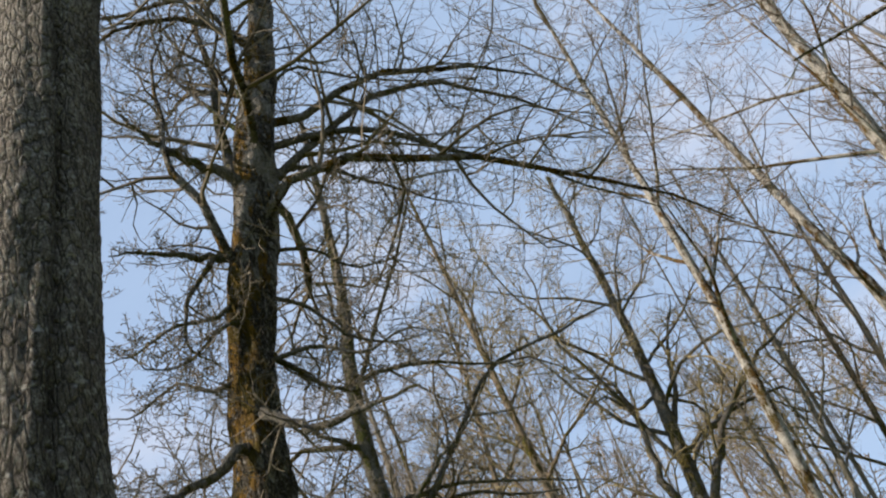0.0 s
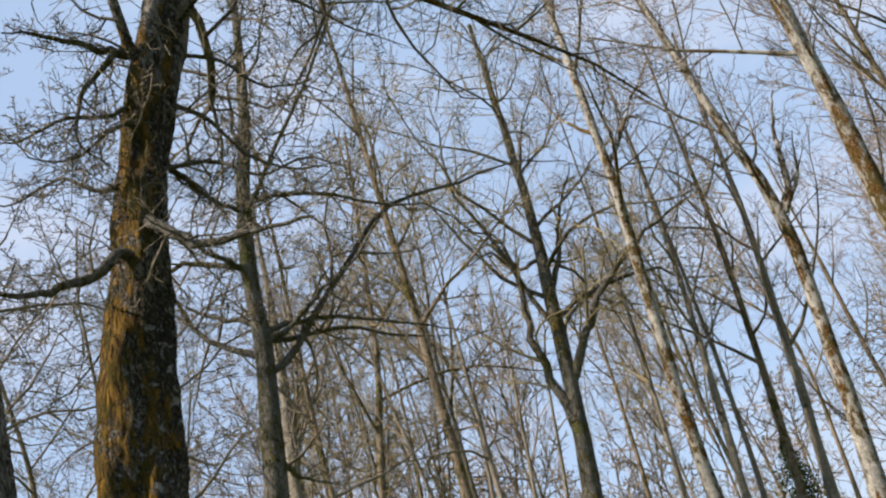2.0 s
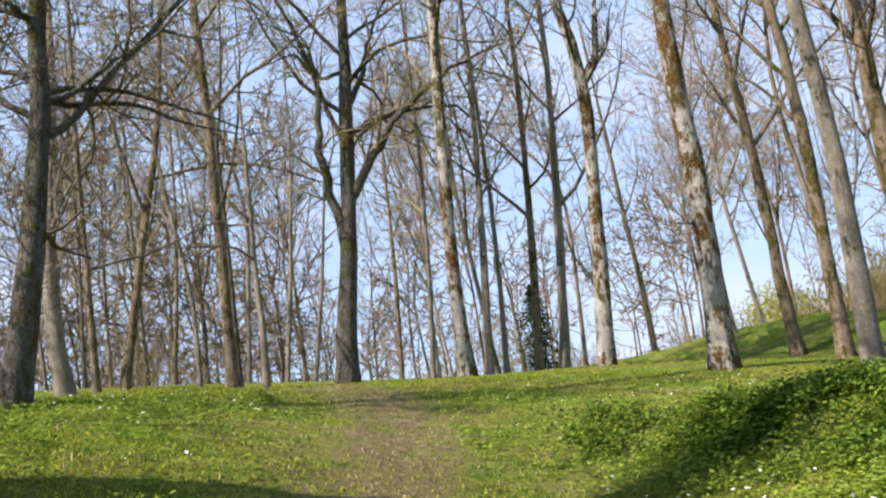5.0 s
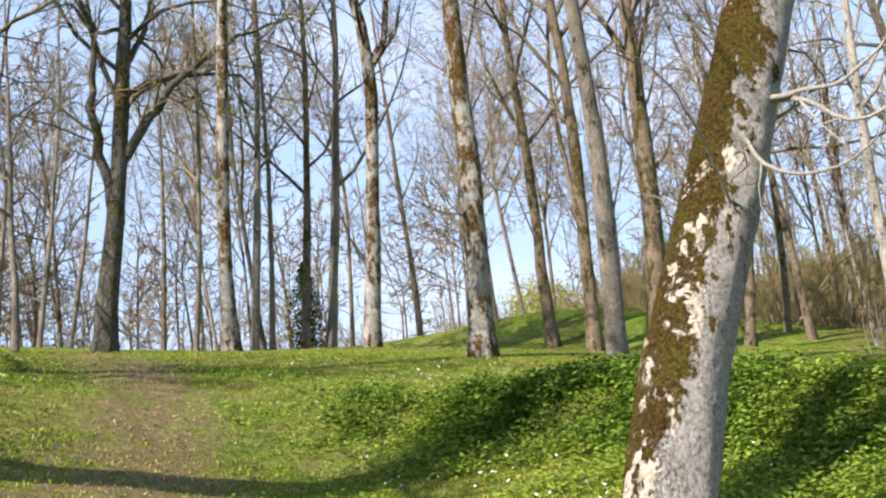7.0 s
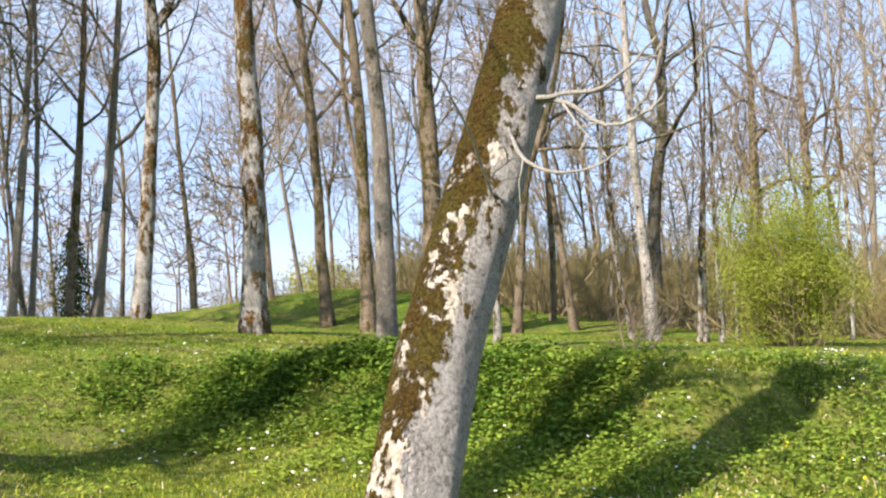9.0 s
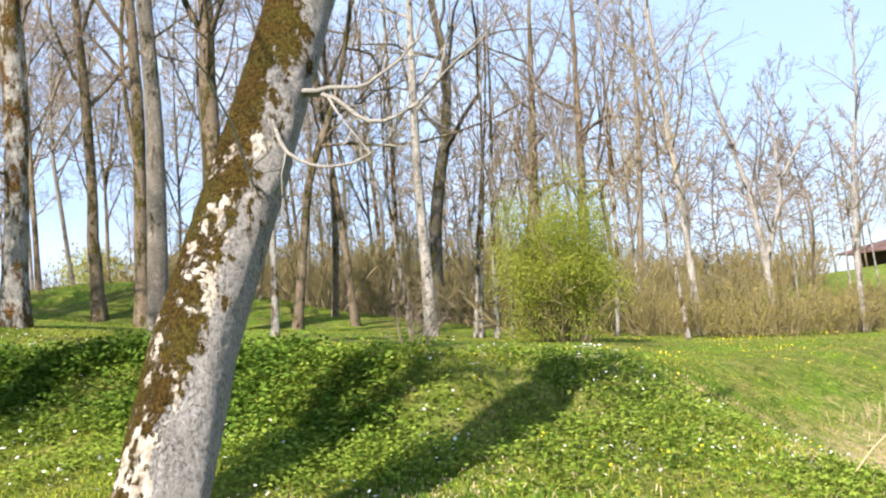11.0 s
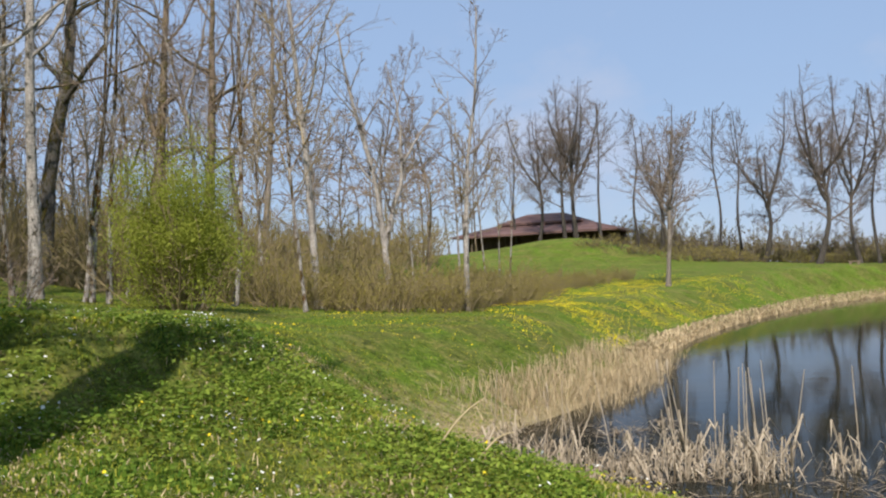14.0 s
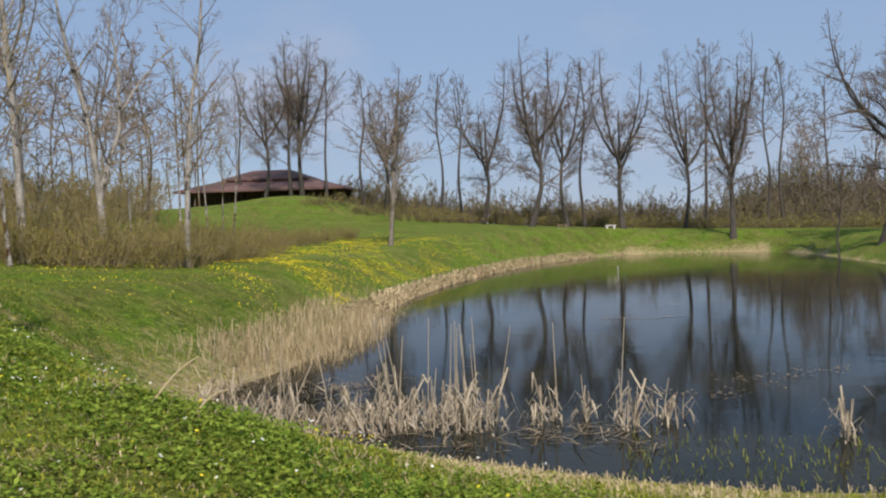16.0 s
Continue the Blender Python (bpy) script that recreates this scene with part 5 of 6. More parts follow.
plant(hedge_kinds, [p for p in spots if math.degrees(math.atan2(*p)) < 88.5 and math.hypot(*p) < 70], rng, 0.72, 1.08, size=hedge_size)
low_hedge = [shrub("shrub", 0.95, 2.4, 26, 700, 304, TWIG_DARK, BUDS, "low brown hedge shrub at the meadow's edge", "shrubs along the meadow")]
plant(low_hedge, [p for p in spots if math.hypot(*p) >= 70], rng, 0.9, 1.4)
thicket = [
    shrub("shrub", 3.4, 4.2, 13, 700, 305, TWIG_DARK, BUDS, "far thicket", "", 0.085, coarse=3.2),
    shrub("shrub", 2.6, 4.6, 13, 700, 306, TWIG_DARK, BUDS, "far thicket", "", 0.085, coarse=3.2),
    shrub("shrub", 3.0, 3.6, 13, 500, 307, TWIG_DARK, BUDS, "far thicket", "", 0.085, coarse=3.2),
]
spots = [polar(az + rng.uniform(-0.4, 0.4), 103 + rng.uniform(-4, 8)) for az in np.arange(86.5, 120, 0.2)]
woodland(thicket, spots, 0.5, 1.25, "far_thicket", "low tangle of brown thickets beyond the pond", "shrubs", ("stem", "twig", "leaves"))
dusky = [
    shrub("shrub", 6.2, 5.5, 14, 300, 308, TWIG_DARK, BUDS, "far thicket", "", 0.14, coarse=3.6),
    shrub("shrub", 5.2, 6.0, 14, 300, 309, TWIG_DARK, BUDS, "far thicket", "", 0.14, coarse=3.6),
]
spots = [polar(az + rng.uniform(-0.3, 0.3), 122 + rng.uniform(-8, 14)) for az in np.arange(109, 121, 0.16)]
woodland(dusky, spots, 0.7, 1.2, "far_copse", "dark brown copse at the pond's far end", "shrubs", ("stem", "twig", "leaves"))
under_kinds = [
    shrub("shrub", 3.4, 2.6, 18, 2400, 311, TWIG_OLIVE, BUDS, "tall thin olive undergrowth shrub coming into leaf", "undergrowth of the wood", 0.045),
    shrub("shrub", 2.6, 2.6, 18, 2000, 312, TWIG_OLIVE, BUDS, "brown undergrowth shrub coming into leaf", "undergrowth of the wood", 0.045),
]
plant(under_kinds, spread(rng, 90, (44, 66), (31, 52), 1.4, []) + spread(rng, 16, (66, 75), (38, 56), 1.6, []) + spread(rng, 50, (-28, 46), (40, 66), 2.2, []), rng, 0.6, 1.15)
tangle = [
    shrub("shrub", 4.6, 4.0, 16, 1100, 313, TWIG_OLIVE, BUDS, "deep undergrowth", "", 0.09, coarse=2.2),
    shrub("shrub", 3.8, 4.4, 16, 1100, 314, TWIG_OLIVE, BUDS, "deep undergrowth", "", 0.09, coarse=2.2),
]
woodland(tangle, spread(rng, 120, (43, 66), (44, 74), 1.8, []) + spread(rng, 30, (66, 77), (56, 80), 2.0, []), 0.6, 1.1, "deep_undergrowth", "olive-brown tangle of saplings deep in the wood", "shrubs", ("stem", "twig", "leaves"))

bush_x, bush_y = polar(64.6, 22.5)
bush = shrub("bush", 2.55, 1.9, 34, 0, 321, TWIG_OLIVE, SPRING, "round bush in fresh yellow-green leaf")
bush.location = (bush_x, bush_y, at_ground(bush_x, bush_y))


def leaf_crown(ob, centre, radii, n, size, material, seed, ragged=0.35):
    """A crown of small leaves in clumps, thinner and ragged towards its edge."""
    rng = np.random.default_rng(seed)
    clumps = 150
    d = rng.normal(0, 1, (clumps, 3))
    d /= np.linalg.norm(d, axis=1, keepdims=True)
    c = d * (rng.uniform(0.12, 1.0, (clumps, 1)) ** 0.5) * (1 + rng.normal(0, ragged * 0.4, (clumps, 1)))
    c = np.array(centre) + c * np.array(radii)
    pick = rng.integers(clumps, size=n)
    p = c[pick] + rng.normal(0, 1, (n, 3)) * np.array(radii) * 0.15
    p[:, 2] = np.maximum(p[:, 2], 0.15)
    v, f = leaves(rng, p, size * rng.uniform(0.6, 1.4, n), 0.25)
    tagged(put("leaves", mesh_of("leaves", v, f, False), material, ob), kind="stuff")


leaf_crown(bush, (0, 0, 1.58), (1.30, 1.30, 1.45), 62000, 0.042, SPRING, 5, 0.75)

sapling = shrub("shrub", 1.35, 0.55, 9, 60, 323, TWIG_BROWN, BUDS, "small leafless red-brown shrub on the brow of the bank", "", 0.03)
sapling.location = (15.36, 10.19, at_ground(15.36, 10.19))

willow_x, willow_y = polar(39.6, 62)
willow = shrub("willow", 4.0, 4.5, 18, 0, 322, TWIG_OLIVE, WILLOW, "far rounded willow in pale yellow leaf")
willow.location = (willow_x, willow_y, at_ground(willow_x, willow_y))
leaf_crown(willow, (0, 0, 2.2), (2.3, 2.3, 1.9), 6000, 0.16, WILLOW, 6)


def conifer(x, y, height, width, seed, label):
    rng = np.random.default_rng(seed)
    ob = thing("conifer", x, y, at_ground(x, y), label, "tree")
    k = 10
    axis = np.stack([np.zeros(k), np.zeros(k), np.linspace(-0.1, height, k)], 1)
    v, f = tubes(axis[None], np.linspace(0.07, 0.015, k)[None], 8)
    put("trunk", mesh_of("trunk", v, f), BROWN_BARK, ob)
    n = 5000
    h = rng.uniform(0.2, 1.0, n)
    layer = (h * 14) % 1.0
    a = rng.uniform(0, 6.28, n)
    r = width / 2 * np.minimum(1, 2.2 * (1 - h)) ** 0.8 * (0.55 + 0.3 * np.sin(3 * a + 9 * h) + 0.4 * (1 - layer)) * rng.uniform(0.15, 1.25, n)
    c = np.stack([r * np.cos(a), r * np.sin(a), h * height - 0.25 * r], 1)
    v, f = leaves(rng, c, rng.uniform(0.08, 0.16, n), 0.3)
    tagged(put("needles", mesh_of("needles", v, f, False), NEEDLES, ob), kind="stuff")
    return ob


conifer(*polar(27.1, 47), 4.6, 2.0, 7, "small dark evergreen among bare trees")


# ---- the pavilion on the far rise ----
def box(bm, x0, x1, y0, y1, z0, z1):
    m = Matrix.Translation(((x0 + x1) / 2, (y0 + y1) / 2, (z0 + z1) / 2)) @ Matrix.Diagonal((x1 - x0, y1 - y0, z1 - z0, 1))
    bmesh.ops.create_cube(bm, size=1, matrix=m)


def hipped(bm, w, d, z, rise, inset, thick=0.18):
    """A hipped roof slab: eaves w by d at height z, drawn in by inset at its top."""
    ring = []
    for ww, dd, zz in ((w, d, z - thick), (w, d, z), (w - 2 * inset, d - 2 * inset, z + rise)):
        ring.append([bm.verts.new((sx * ww / 2, sy * dd / 2, zz)) for sx, sy in ((-1, -1), (1, -1), (1, 1), (-1, 1))])
    for a, b in zip(ring, ring[1:]):
        for k in range(4):
            bm.faces.new((a[k], a[(k + 1) % 4], b[(k + 1) % 4], b[k]))
    bm.faces.new(ring[0][::-1])
    bm.faces.new(ring[-1])


def pavilion():
    shingle = Mat("red_brown_roof", 0.7, 0.3)
    rows = shingle.noise(1.2, 4, 0.6, (0.4, 0.4, 6))
    shingle.color(shingle.ramp(rows, [(0.35, (0.085, 0.048, 0.042)), (0.65, (0.16, 0.095, 0.082))])).bump(rows, 0.5, 0.05)
    timber = Mat("dark_timber", 0.8, 0.2)
    timber.color(timber.ramp(timber.noise(3, 5, 0.6, (6, 6, 0.4)), [(0.3, (0.03, 0.02, 0.015)), (0.7, (0.09, 0.06, 0.04))]))
    x, y = polar(83.6, 104)
    ob = thing("pavilion", x, y, 4.2, "low pavilion with a two-tiered red-brown hipped roof", "building")
    ob.rotation_euler = (0, 0, radians(-8))
    bm = bmesh.new()
    hipped(bm, 11.0, 16.0, 2.2, 1.0, 3.6)
    part("roof", bm, shingle.m, ob)
    bm = bmesh.new()
    hipped(bm, 5.4, 8.4, 3.3, 0.9, 2.4)
    part("upper_roof", bm, shingle.m, ob)
    bm = bmesh.new()
    box(bm, -1.9, 1.9, -3.6, 3.6, 2.9, 3.2)
    part("clerestory", bm, timber.m, ob)
    bm = bmesh.new()
    box(bm, -3.4, 3.4, -7.2, 7.2, -2.0, 2.1)
    part("wall", bm, timber.m, ob)
    for sx in (-1, 1):
        for k in range(5):
            bm = bmesh.new()
            box(bm, sx * 4.1 - 0.1, sx * 4.1 + 0.1, -6.2 + 3.1 * k - 0.1, -6.2 + 3.1 * k + 0.1, -2.0, 2.05)
            part("post", bm, timber.m, ob)


pavilion()


def far_seat(az, r, material, label):
    """A squat slab on two blocks, by the far shore."""
    x, y = polar(az, r)
    ob = thing("bench", x, y, at_ground(x, y), label, "bench")
    ob.rotation_euler = (0, 0, radians(-az))
    ob.scale = (0.55, 0.55, 0.55)
    bm = bmesh.new()
    box(bm, -0.75, 0.75, -0.2, 0.2, 0.36, 0.48)
    part("seat", bm, material, ob)
    for sx in (-0.5, 0.5):
        bm = bmesh.new()
        box(bm, sx - 0.13, sx + 0.13, -0.17, 0.17, -0.1, 0.36)
        part("leg", bm, material, ob)


stone = Mat("pale_stone", 0.8, 0.3)
stone.color(stone.ramp(stone.noise(6, 5), [(0.35, (0.45, 0.44, 0.42)), (0.65, (0.68, 0.67, 0.65))]))
plank = Mat("weathered_wood", 0.85, 0.2)
plank.color(plank.ramp(plank.noise(4, 5, 0.6, (1, 8, 8)), [(0.3, (0.10, 0.075, 0.05)), (0.7, (0.24, 0.19, 0.14))]))
far_seat(101.75, 83.5, stone.m, "pale stone bench on the far lawn")
far_seat(99.2, 82.5, plank.m, "weathered wooden bench on the far lawn")


# ---- reeds ----
def reed(name, height, seed, head=False, bent=False):
    """A dead reed: a stalk with a torn leaf or two, snapped over or carrying a seed head."""
    rng = np.random.default_rng(seed)
    ob = thing(name, 0, 0, 0, "dead tan cattail stalk with its seed head" if head else "broken tan dead reed standing in the water" if bent else "upright tan dead reed standing in the water", "reed", "reeds in the shallows")
    k = 8
    lean = rng.normal(0, 0.10, 2)
    u = np.linspace(0, 1, k)
    line = np.stack([lean[0] * u * height, lean[1] * u * height, -0.25 + u * (height + 0.25)], 1)
    if bent:
        a = rng.uniform(0, 6.28)
        line[5:] = line[4] + np.outer(np.arange(1, 4), np.array([math.cos(a) * 0.6, math.sin(a) * 0.6, -0.55])) * height * 0.13
    v, f = tubes(line[None], (0.0095 * (1 - 0.5 * u))[None], 5)
    put("stalk", mesh_of("stalk", v, f), REED, ob)
    if head:
        v, f = tubes(np.stack([line[-1] * (1 - s) + (line[-1] + [0, 0, 0.16]) * s for s in np.linspace(0, 1, 6)])[None], np.array([[0.006, 0.016, 0.018, 0.018, 0.014, 0.004]]), 7)
        put("seed_head", mesh_of("seed_head", v, f), REED, ob, "pale fluffy seed head")
    n = int(rng.integers(3, 7))
    w = np.stack([rng.normal(0, 0.5, n), rng.normal(0, 0.5, n), rng.uniform(0.3, 1.0, n)], 1)
    w /= np.linalg.norm(w, axis=1, keepdims=True)
    v, f = blades(line[rng.integers(0, 4, n)], w, height * rng.uniform(0.35, 0.8, n), rng.uniform(0.012, 0.03, n), bend=1.5)
    tagged(put("leaf", mesh_of("leaf", v, f, False), REED, ob), kind="stuff")
    return ob


rng = np.random.default_rng(12)
reeds = [reed("reed", h, 400 + i, False, i % 3 != 0) for i, h in enumerate((0.7, 0.45, 0.85, 0.4, 0.6, 0.55, 0.45, 0.35))]
spots = []
while len(spots) < 205:
    az, r = rng.uniform(79.5, 95.3), 12.3 + abs(rng.normal(0, 0.95))
    x, y = polar(az, r)
    x, y = x + 0.06, y - 0.4
    if -3.4 < shore_distance(x, y)[0] < -0.1 and rng.uniform() < 0.25 + 0.75 * (patchy(x, y, 2.6, 1.2)[()] > 0.42):
        spots.append((x, y))
for az, r, n in ((97.2, 13.0, 6), (98.0, 13.3, 9), (100.1, 13.4, 5), (101.6, 13.0, 3), (102.3, 12.7, 12), (104.0, 13.2, 7), (104.9, 12.9, 3), (113.0, 12.4, 8)):
    for _ in range(n):
        x, y = polar(az + rng.normal(0, 0.22), r + rng.normal(0, 0.22))
        spots.append((x + 0.06, y - 0.4))
for x, y in ((ring[0], ring[1]) for ring in SHORE[40:84]):
    if 12.0 < math.hypot(x, y) < 17.5:
        for _ in range(2):
            spots.append((x + rng.normal(0.25, 0.35), y - 0.15 + rng.normal(0, 0.3)))
used = set()
for x, y in spots:
    i = int(rng.integers(len(reeds)))
    m = Matrix.Translation((x, y, 0)) @ Matrix.Rotation(rng.uniform(0, 6.28), 4, "Z") @ Matrix.Rotation(rng.normal(0, 0.12), 4, "X") @ Matrix.Diagonal((1, 1, rng.uniform(0.7, 1.4), 1))
    if i in used:
        copy_thing(reeds[i], m)
    else:
        used.add(i)
        reeds[i].matrix_basis = m
x, y = scatter(rng, 4200, (79, 106), (11.4, 17.5))
s = shore_distance(x, y)
k = (s < 0.5) & (s > -2.6) & (rng.uniform(0, 1, len(x)) < 0.15 + 0.85 * (patchy(x, y, 2.4, 0.4) > 0.5))
w = np.stack([rng.normal(0, 1, k.sum()), rng.normal(0, 1, k.sum()), rng.uniform(0.0, 0.25, k.sum())], 1)
w /= np.linalg.norm(w, axis=1, keepdims=True)
v, f = blades(np.stack([x[k], y[k], rng.uniform(-0.01, 0.05, k.sum())], 1), w, rng.uniform(0.15, 0.55, k.sum()), rng.uniform(0.008, 0.022, k.sum()), bend=0.15)
tagged(put("reed_litter", mesh_of("reed_litter", v, f, False), LITTER), "flattened brown litter of broken reeds on the water", "reeds", kind="stuff")
tall = reed("cattail", 1.18, 431, True)
tall.location = (*polar(92.0, 13.2), 0)
copy_thing(tall, Matrix.Translation((*polar(91.4, 13.6), 0)) @ Matrix.Diagonal((1, 1, 0.98, 1)))


for foot, tip in (((8.95, 1.70, 1.02), (9.28, 1.36, 1.37)), ((8.80, 1.32, 0.94), (9.09, 1.08, 1.10)), ((16.51, 2.29, 0.01), (16.75, 2.33, -0.46))):
    fallen = thing("reed", *foot, "stout pale reed stalk leaning over at the water's edge", "reed", "reeds in the shallows")
    k = np.linspace(-0.06, 1, 7)[:, None]
    line = k * (np.array(tip) - foot) + np.array([0, 0, 0.05]) * np.sin(3.14 * np.clip(k, 0, 1))
    v, f = tubes(line[None], np.linspace(0.009, 0.006, 7)[None], 6)
    put("stalk", mesh_of("stalk", v, f), DRY, fallen)


# a pale stake in the water, and rafts of floating weed
stake = thing("stake", 43.5, -9.5, 0, "thin pale weathered stake standing in the water", "stake")
k = np.linspace(0, 1, 6)
v, f = tubes(np.stack([0.02 * np.sin(5 * k), 0.03 * k, -0.4 + 1.0 * k], 1)[None], (0.035 - 0.006 * k)[None], 8)
v = np.concatenate([v, [[0.02 * math.sin(5), 0.03, 0.61]]])
put("post", mesh_of("post", v, f.tolist() + [[40 + i, 40 + (i + 1) % 8, 48] for i in range(8)]), TWIG_PALE, stake)
rng = np.random.default_rng(33)
c = []
for x0, y0, x1, y1, n, wide in ((26.4, -5.5, 26.2, -7.6, 150, 0.07), (15.7, -5.2, 15.9, -6.6, 80, 0.3), (14.7, -3.9, 14.4, -5.2, 90, 0.25), (16.6, -6.6, 16.3, -7.6, 40, 0.2), (30, -6.0, 31, -10, 70, 0.12)):
    u = rng.uniform(0, 1, n)
    c.append(np.stack([x0 + (x1 - x0) * u + rng.normal(0, wide, n) + 0.2 * np.sin(9 * u), y0 + (y1 - y0) * u + rng.normal(0, wide * 0.4, n), rng.uniform(0.004, 0.02, n)], 1))
c = np.concatenate(c)
v, f = leaves(rng, c, rng.uniform(0.03, 0.09, len(c)), 0.97)
tagged(put("floating_weed", mesh_of("floating_weed", v, f, False), LITTER), "thin rafts of brown weed floating on the pond", "water plants", kind="stuff")


def along_shore(rng, n, first, last, inner, outer):
    """Points beside the pond's edge between two corners of its outline; inner to outer: metres onto the land."""
    ring = SHORE[first:last]
    i = rng.integers(0, len(ring) - 1, n)
    seg = np.linalg.norm(ring[i + 1] - ring[i], axis=1)
    keep = rng.uniform(0, 1, n) < seg / seg.max()
    i = i[keep]
    u = rng.uniform(0, 1, (len(i), 1))
    p = ring[i] * (1 - u) + ring[i + 1] * u
    d = ring[i + 1] - ring[i]
    nrm = np.stack([d[:, 1], -d[:, 0]], 1) / (np.linalg.norm(d, axis=1, keepdims=True) + 1e-9)
    probe = shore_distance(p[:, 0] + nrm[:, 0] * 0.3, p[:, 1] + nrm[:, 1] * 0.3)
    nrm[probe < 0] *= -1
    return p + nrm * rng.uniform(inner, outer, (len(i), 1))


def blade_stuff(name, p, z, length, width, lean, bend, material, label, category, seed):
    rng = np.random.default_rng(seed)
    n = len(p)
    v, f = blades(np.stack([p[:, 0], p[:, 1], z], 1), upward(rng, n, lean), length * rng.uniform(0.5, 1.3, n), width * rng.uniform(0.7, 1.3, n), bend=bend)
    return tagged(put(name, mesh_of(name, v, f, False), material), label, category, kind="stuff")


rng = np.random.default_rng(14)
p = along_shore(rng, 90000, 16, 54, -0.9, 1.2)
r = np.hypot(p[:, 0], p[:, 1])
p = p[(r > 14.5) & (r < 36) & (rng.uniform(0, 1, len(p)) < np.clip(0.8 * smoothstep(16.5, 19.5, r) - 0.6 * smoothstep(24, 34, r), 0.06, 1) * (0.3 + 0.7 * patchy(p[:, 0], p[:, 1], 1.7)))]
r = np.hypot(p[:, 0], p[:, 1])
blade_stuff("reed_belt", p, np.maximum(ground(p[:, 0], p[:, 1]), -0.3) - 0.03, 0.30 + 0.38 * smoothstep(15, 19, r) - 0.35 * smoothstep(24, 34, r), np.full(len(p), 0.010), 0.42, 0.9, BROWN_SEDGE, "dense belt of dead tan reeds along the shore", "reeds", 41)
p = along_shore(rng, 16000, 4, 40, -0.25, 0.7)
r = np.hypot(p[:, 0], p[:, 1])
p = p[r > 28]
blade_stuff("shore_grass", p, ground(p[:, 0], p[:, 1]) - 0.03, np.full(len(p), 0.26), np.full(len(p), 0.05), 0.35, 0.5, BROWN_SEDGE, "dry pale grass along the far shore", "grass", 42)
p = along_shore(rng, 18000, 48, 84, -0.35, 1.5)
r = np.hypot(p[:, 0], p[:, 1])
p = p[(r < 17)]
blade_stuff("bank_grass", p, ground(p[:, 0], p[:, 1]) - 0.03, np.full(len(p), 0.16), np.full(len(p), 0.011), 0.6, 0.9, DRY, "flattened dry grass on the near bank", "grass", 43)
x, y = scatter(rng, 420, (104, 119), (9.8, 12.4))
p = np.stack([x, y], 1)[shore_distance(x, y) < -0.1]
blade_stuff("water_grass", p, np.full(len(p), -0.05), np.full(len(p), 0.22), np.full(len(p), 0.009), 0.4, 0.7, GRASS, "green shoots rising from the shallow water", "water plants", 44)

# ---- turf, herbs and flowers ----
rng = np.random.default_rng(21)


def turf(name, n, azimuths, distances, length, width, material, label, seed, keep=lambda x, y: np.ones(len(x)), lean=0.45, bend=0.6):
    x, y = scatter(rng, n, azimuths, distances)
    k = (shore_distance(x, y) > 0.1) & (rng.uniform(0, 1, n) < keep(x, y))
    p = np.stack([x[k], y[k]], 1)
    return blade_stuff(name, p, ground(x[k], y[k]) - 0.01, np.full(len(p), length), np.full(len(p), width), lean, bend, material, label, "grass", seed)


bare = lambda x, y: np.clip(1 - 0.85 * path_worn(x, y), 0.2, 1)
turf("grass", 110000, (-8, 120), (4.5, 10.5), 0.075, 0.011, GRASS, "short spring grass near the pond", 51, bare, 0.8, 0.8)
turf("grass", 100000, (-8, 120), (10.5, 18), 0.065, 0.015, GRASS, "short spring grass on the slope", 52, bare, 0.9, 0.8)
turf("grass", 70000, (0, 100), (18, 34), 0.055, 0.022, GRASS, "short spring grass on the rise", 53, lean=0.9, bend=0.8)
turf("dry_grass", 16000, (-8, 120), (4.5, 17), 0.10, 0.010, DRY, "dry stalks scattered through the turf", 54, lambda x, y: np.clip(0.15 + 0.9 * (patchy(x, y, 1.3, 1.0) > 0.62) + 0.0, 0, 1) * (1 - np.clip(1.3 * path_worn(x, y), 0, 0.95)), 1.3, 0.9)


turf("dry_grass", 46000, (50, 112), (5.5, 16), 0.11, 0.011, BROWN_SEDGE, "patches of dead straw in the meadow turf", 56, lambda x, y: np.clip(0.03 + 0.9 * (patchy(x, y, 0.9, 2.2) * patchy(x, y, 2.3, 0.6) > 0.40), 0, 1), 1.6, 0.9)
turf("grass", 60000, (46, 100), (6.5, 17), 0.13, 0.012, TUSSOCK, "dark tussocks of longer grass in the meadow", 58, lambda x, y: np.clip(0.95 * (patchy(x, y, 1.2, 5.1) * patchy(x, y, 2.9, 2.6) > 0.36), 0, 1) * smoothstep(0.8, 2.0, shore_distance(x, y)), 0.6, 1.0)
turf("grass", 22000, (-6, 30), (7, 15), 0.11, 0.012, TUSSOCK, "dark tussocks of grass beside the path", 59, lambda x, y: np.clip(0.95 * (patchy(x, y, 1.2, 1.1) * patchy(x, y, 2.9, 2.6) > 0.34), 0, 1) * (1 - np.clip(1.5 * path_worn(x, y), 0, 1)), 0.6, 1.0)
turf("dry_grass", 14000, (8, 30), (6.5, 16), 0.08, 0.010, BROWN_SEDGE, "trodden straw along the path", 57, lambda x, y: np.clip(1.3 * path_worn(x, y) * (patchy(x, y, 2.6, 0.5) > 0.4), 0, 1), 2.5, 0.4)
turf("dry_grass", 30000, (60, 112), (5, 13.5), 0.13, 0.010, DRY, "dry straw along the near shore", 55, lambda x, y: np.clip(0.12 + 0.95 * (patchy(x, y, 1.7, 1.0) > 0.45) * (1 - smoothstep(0.8, 2.8, shore_distance(x, y))), 0, 1), 0.9, 0.9)


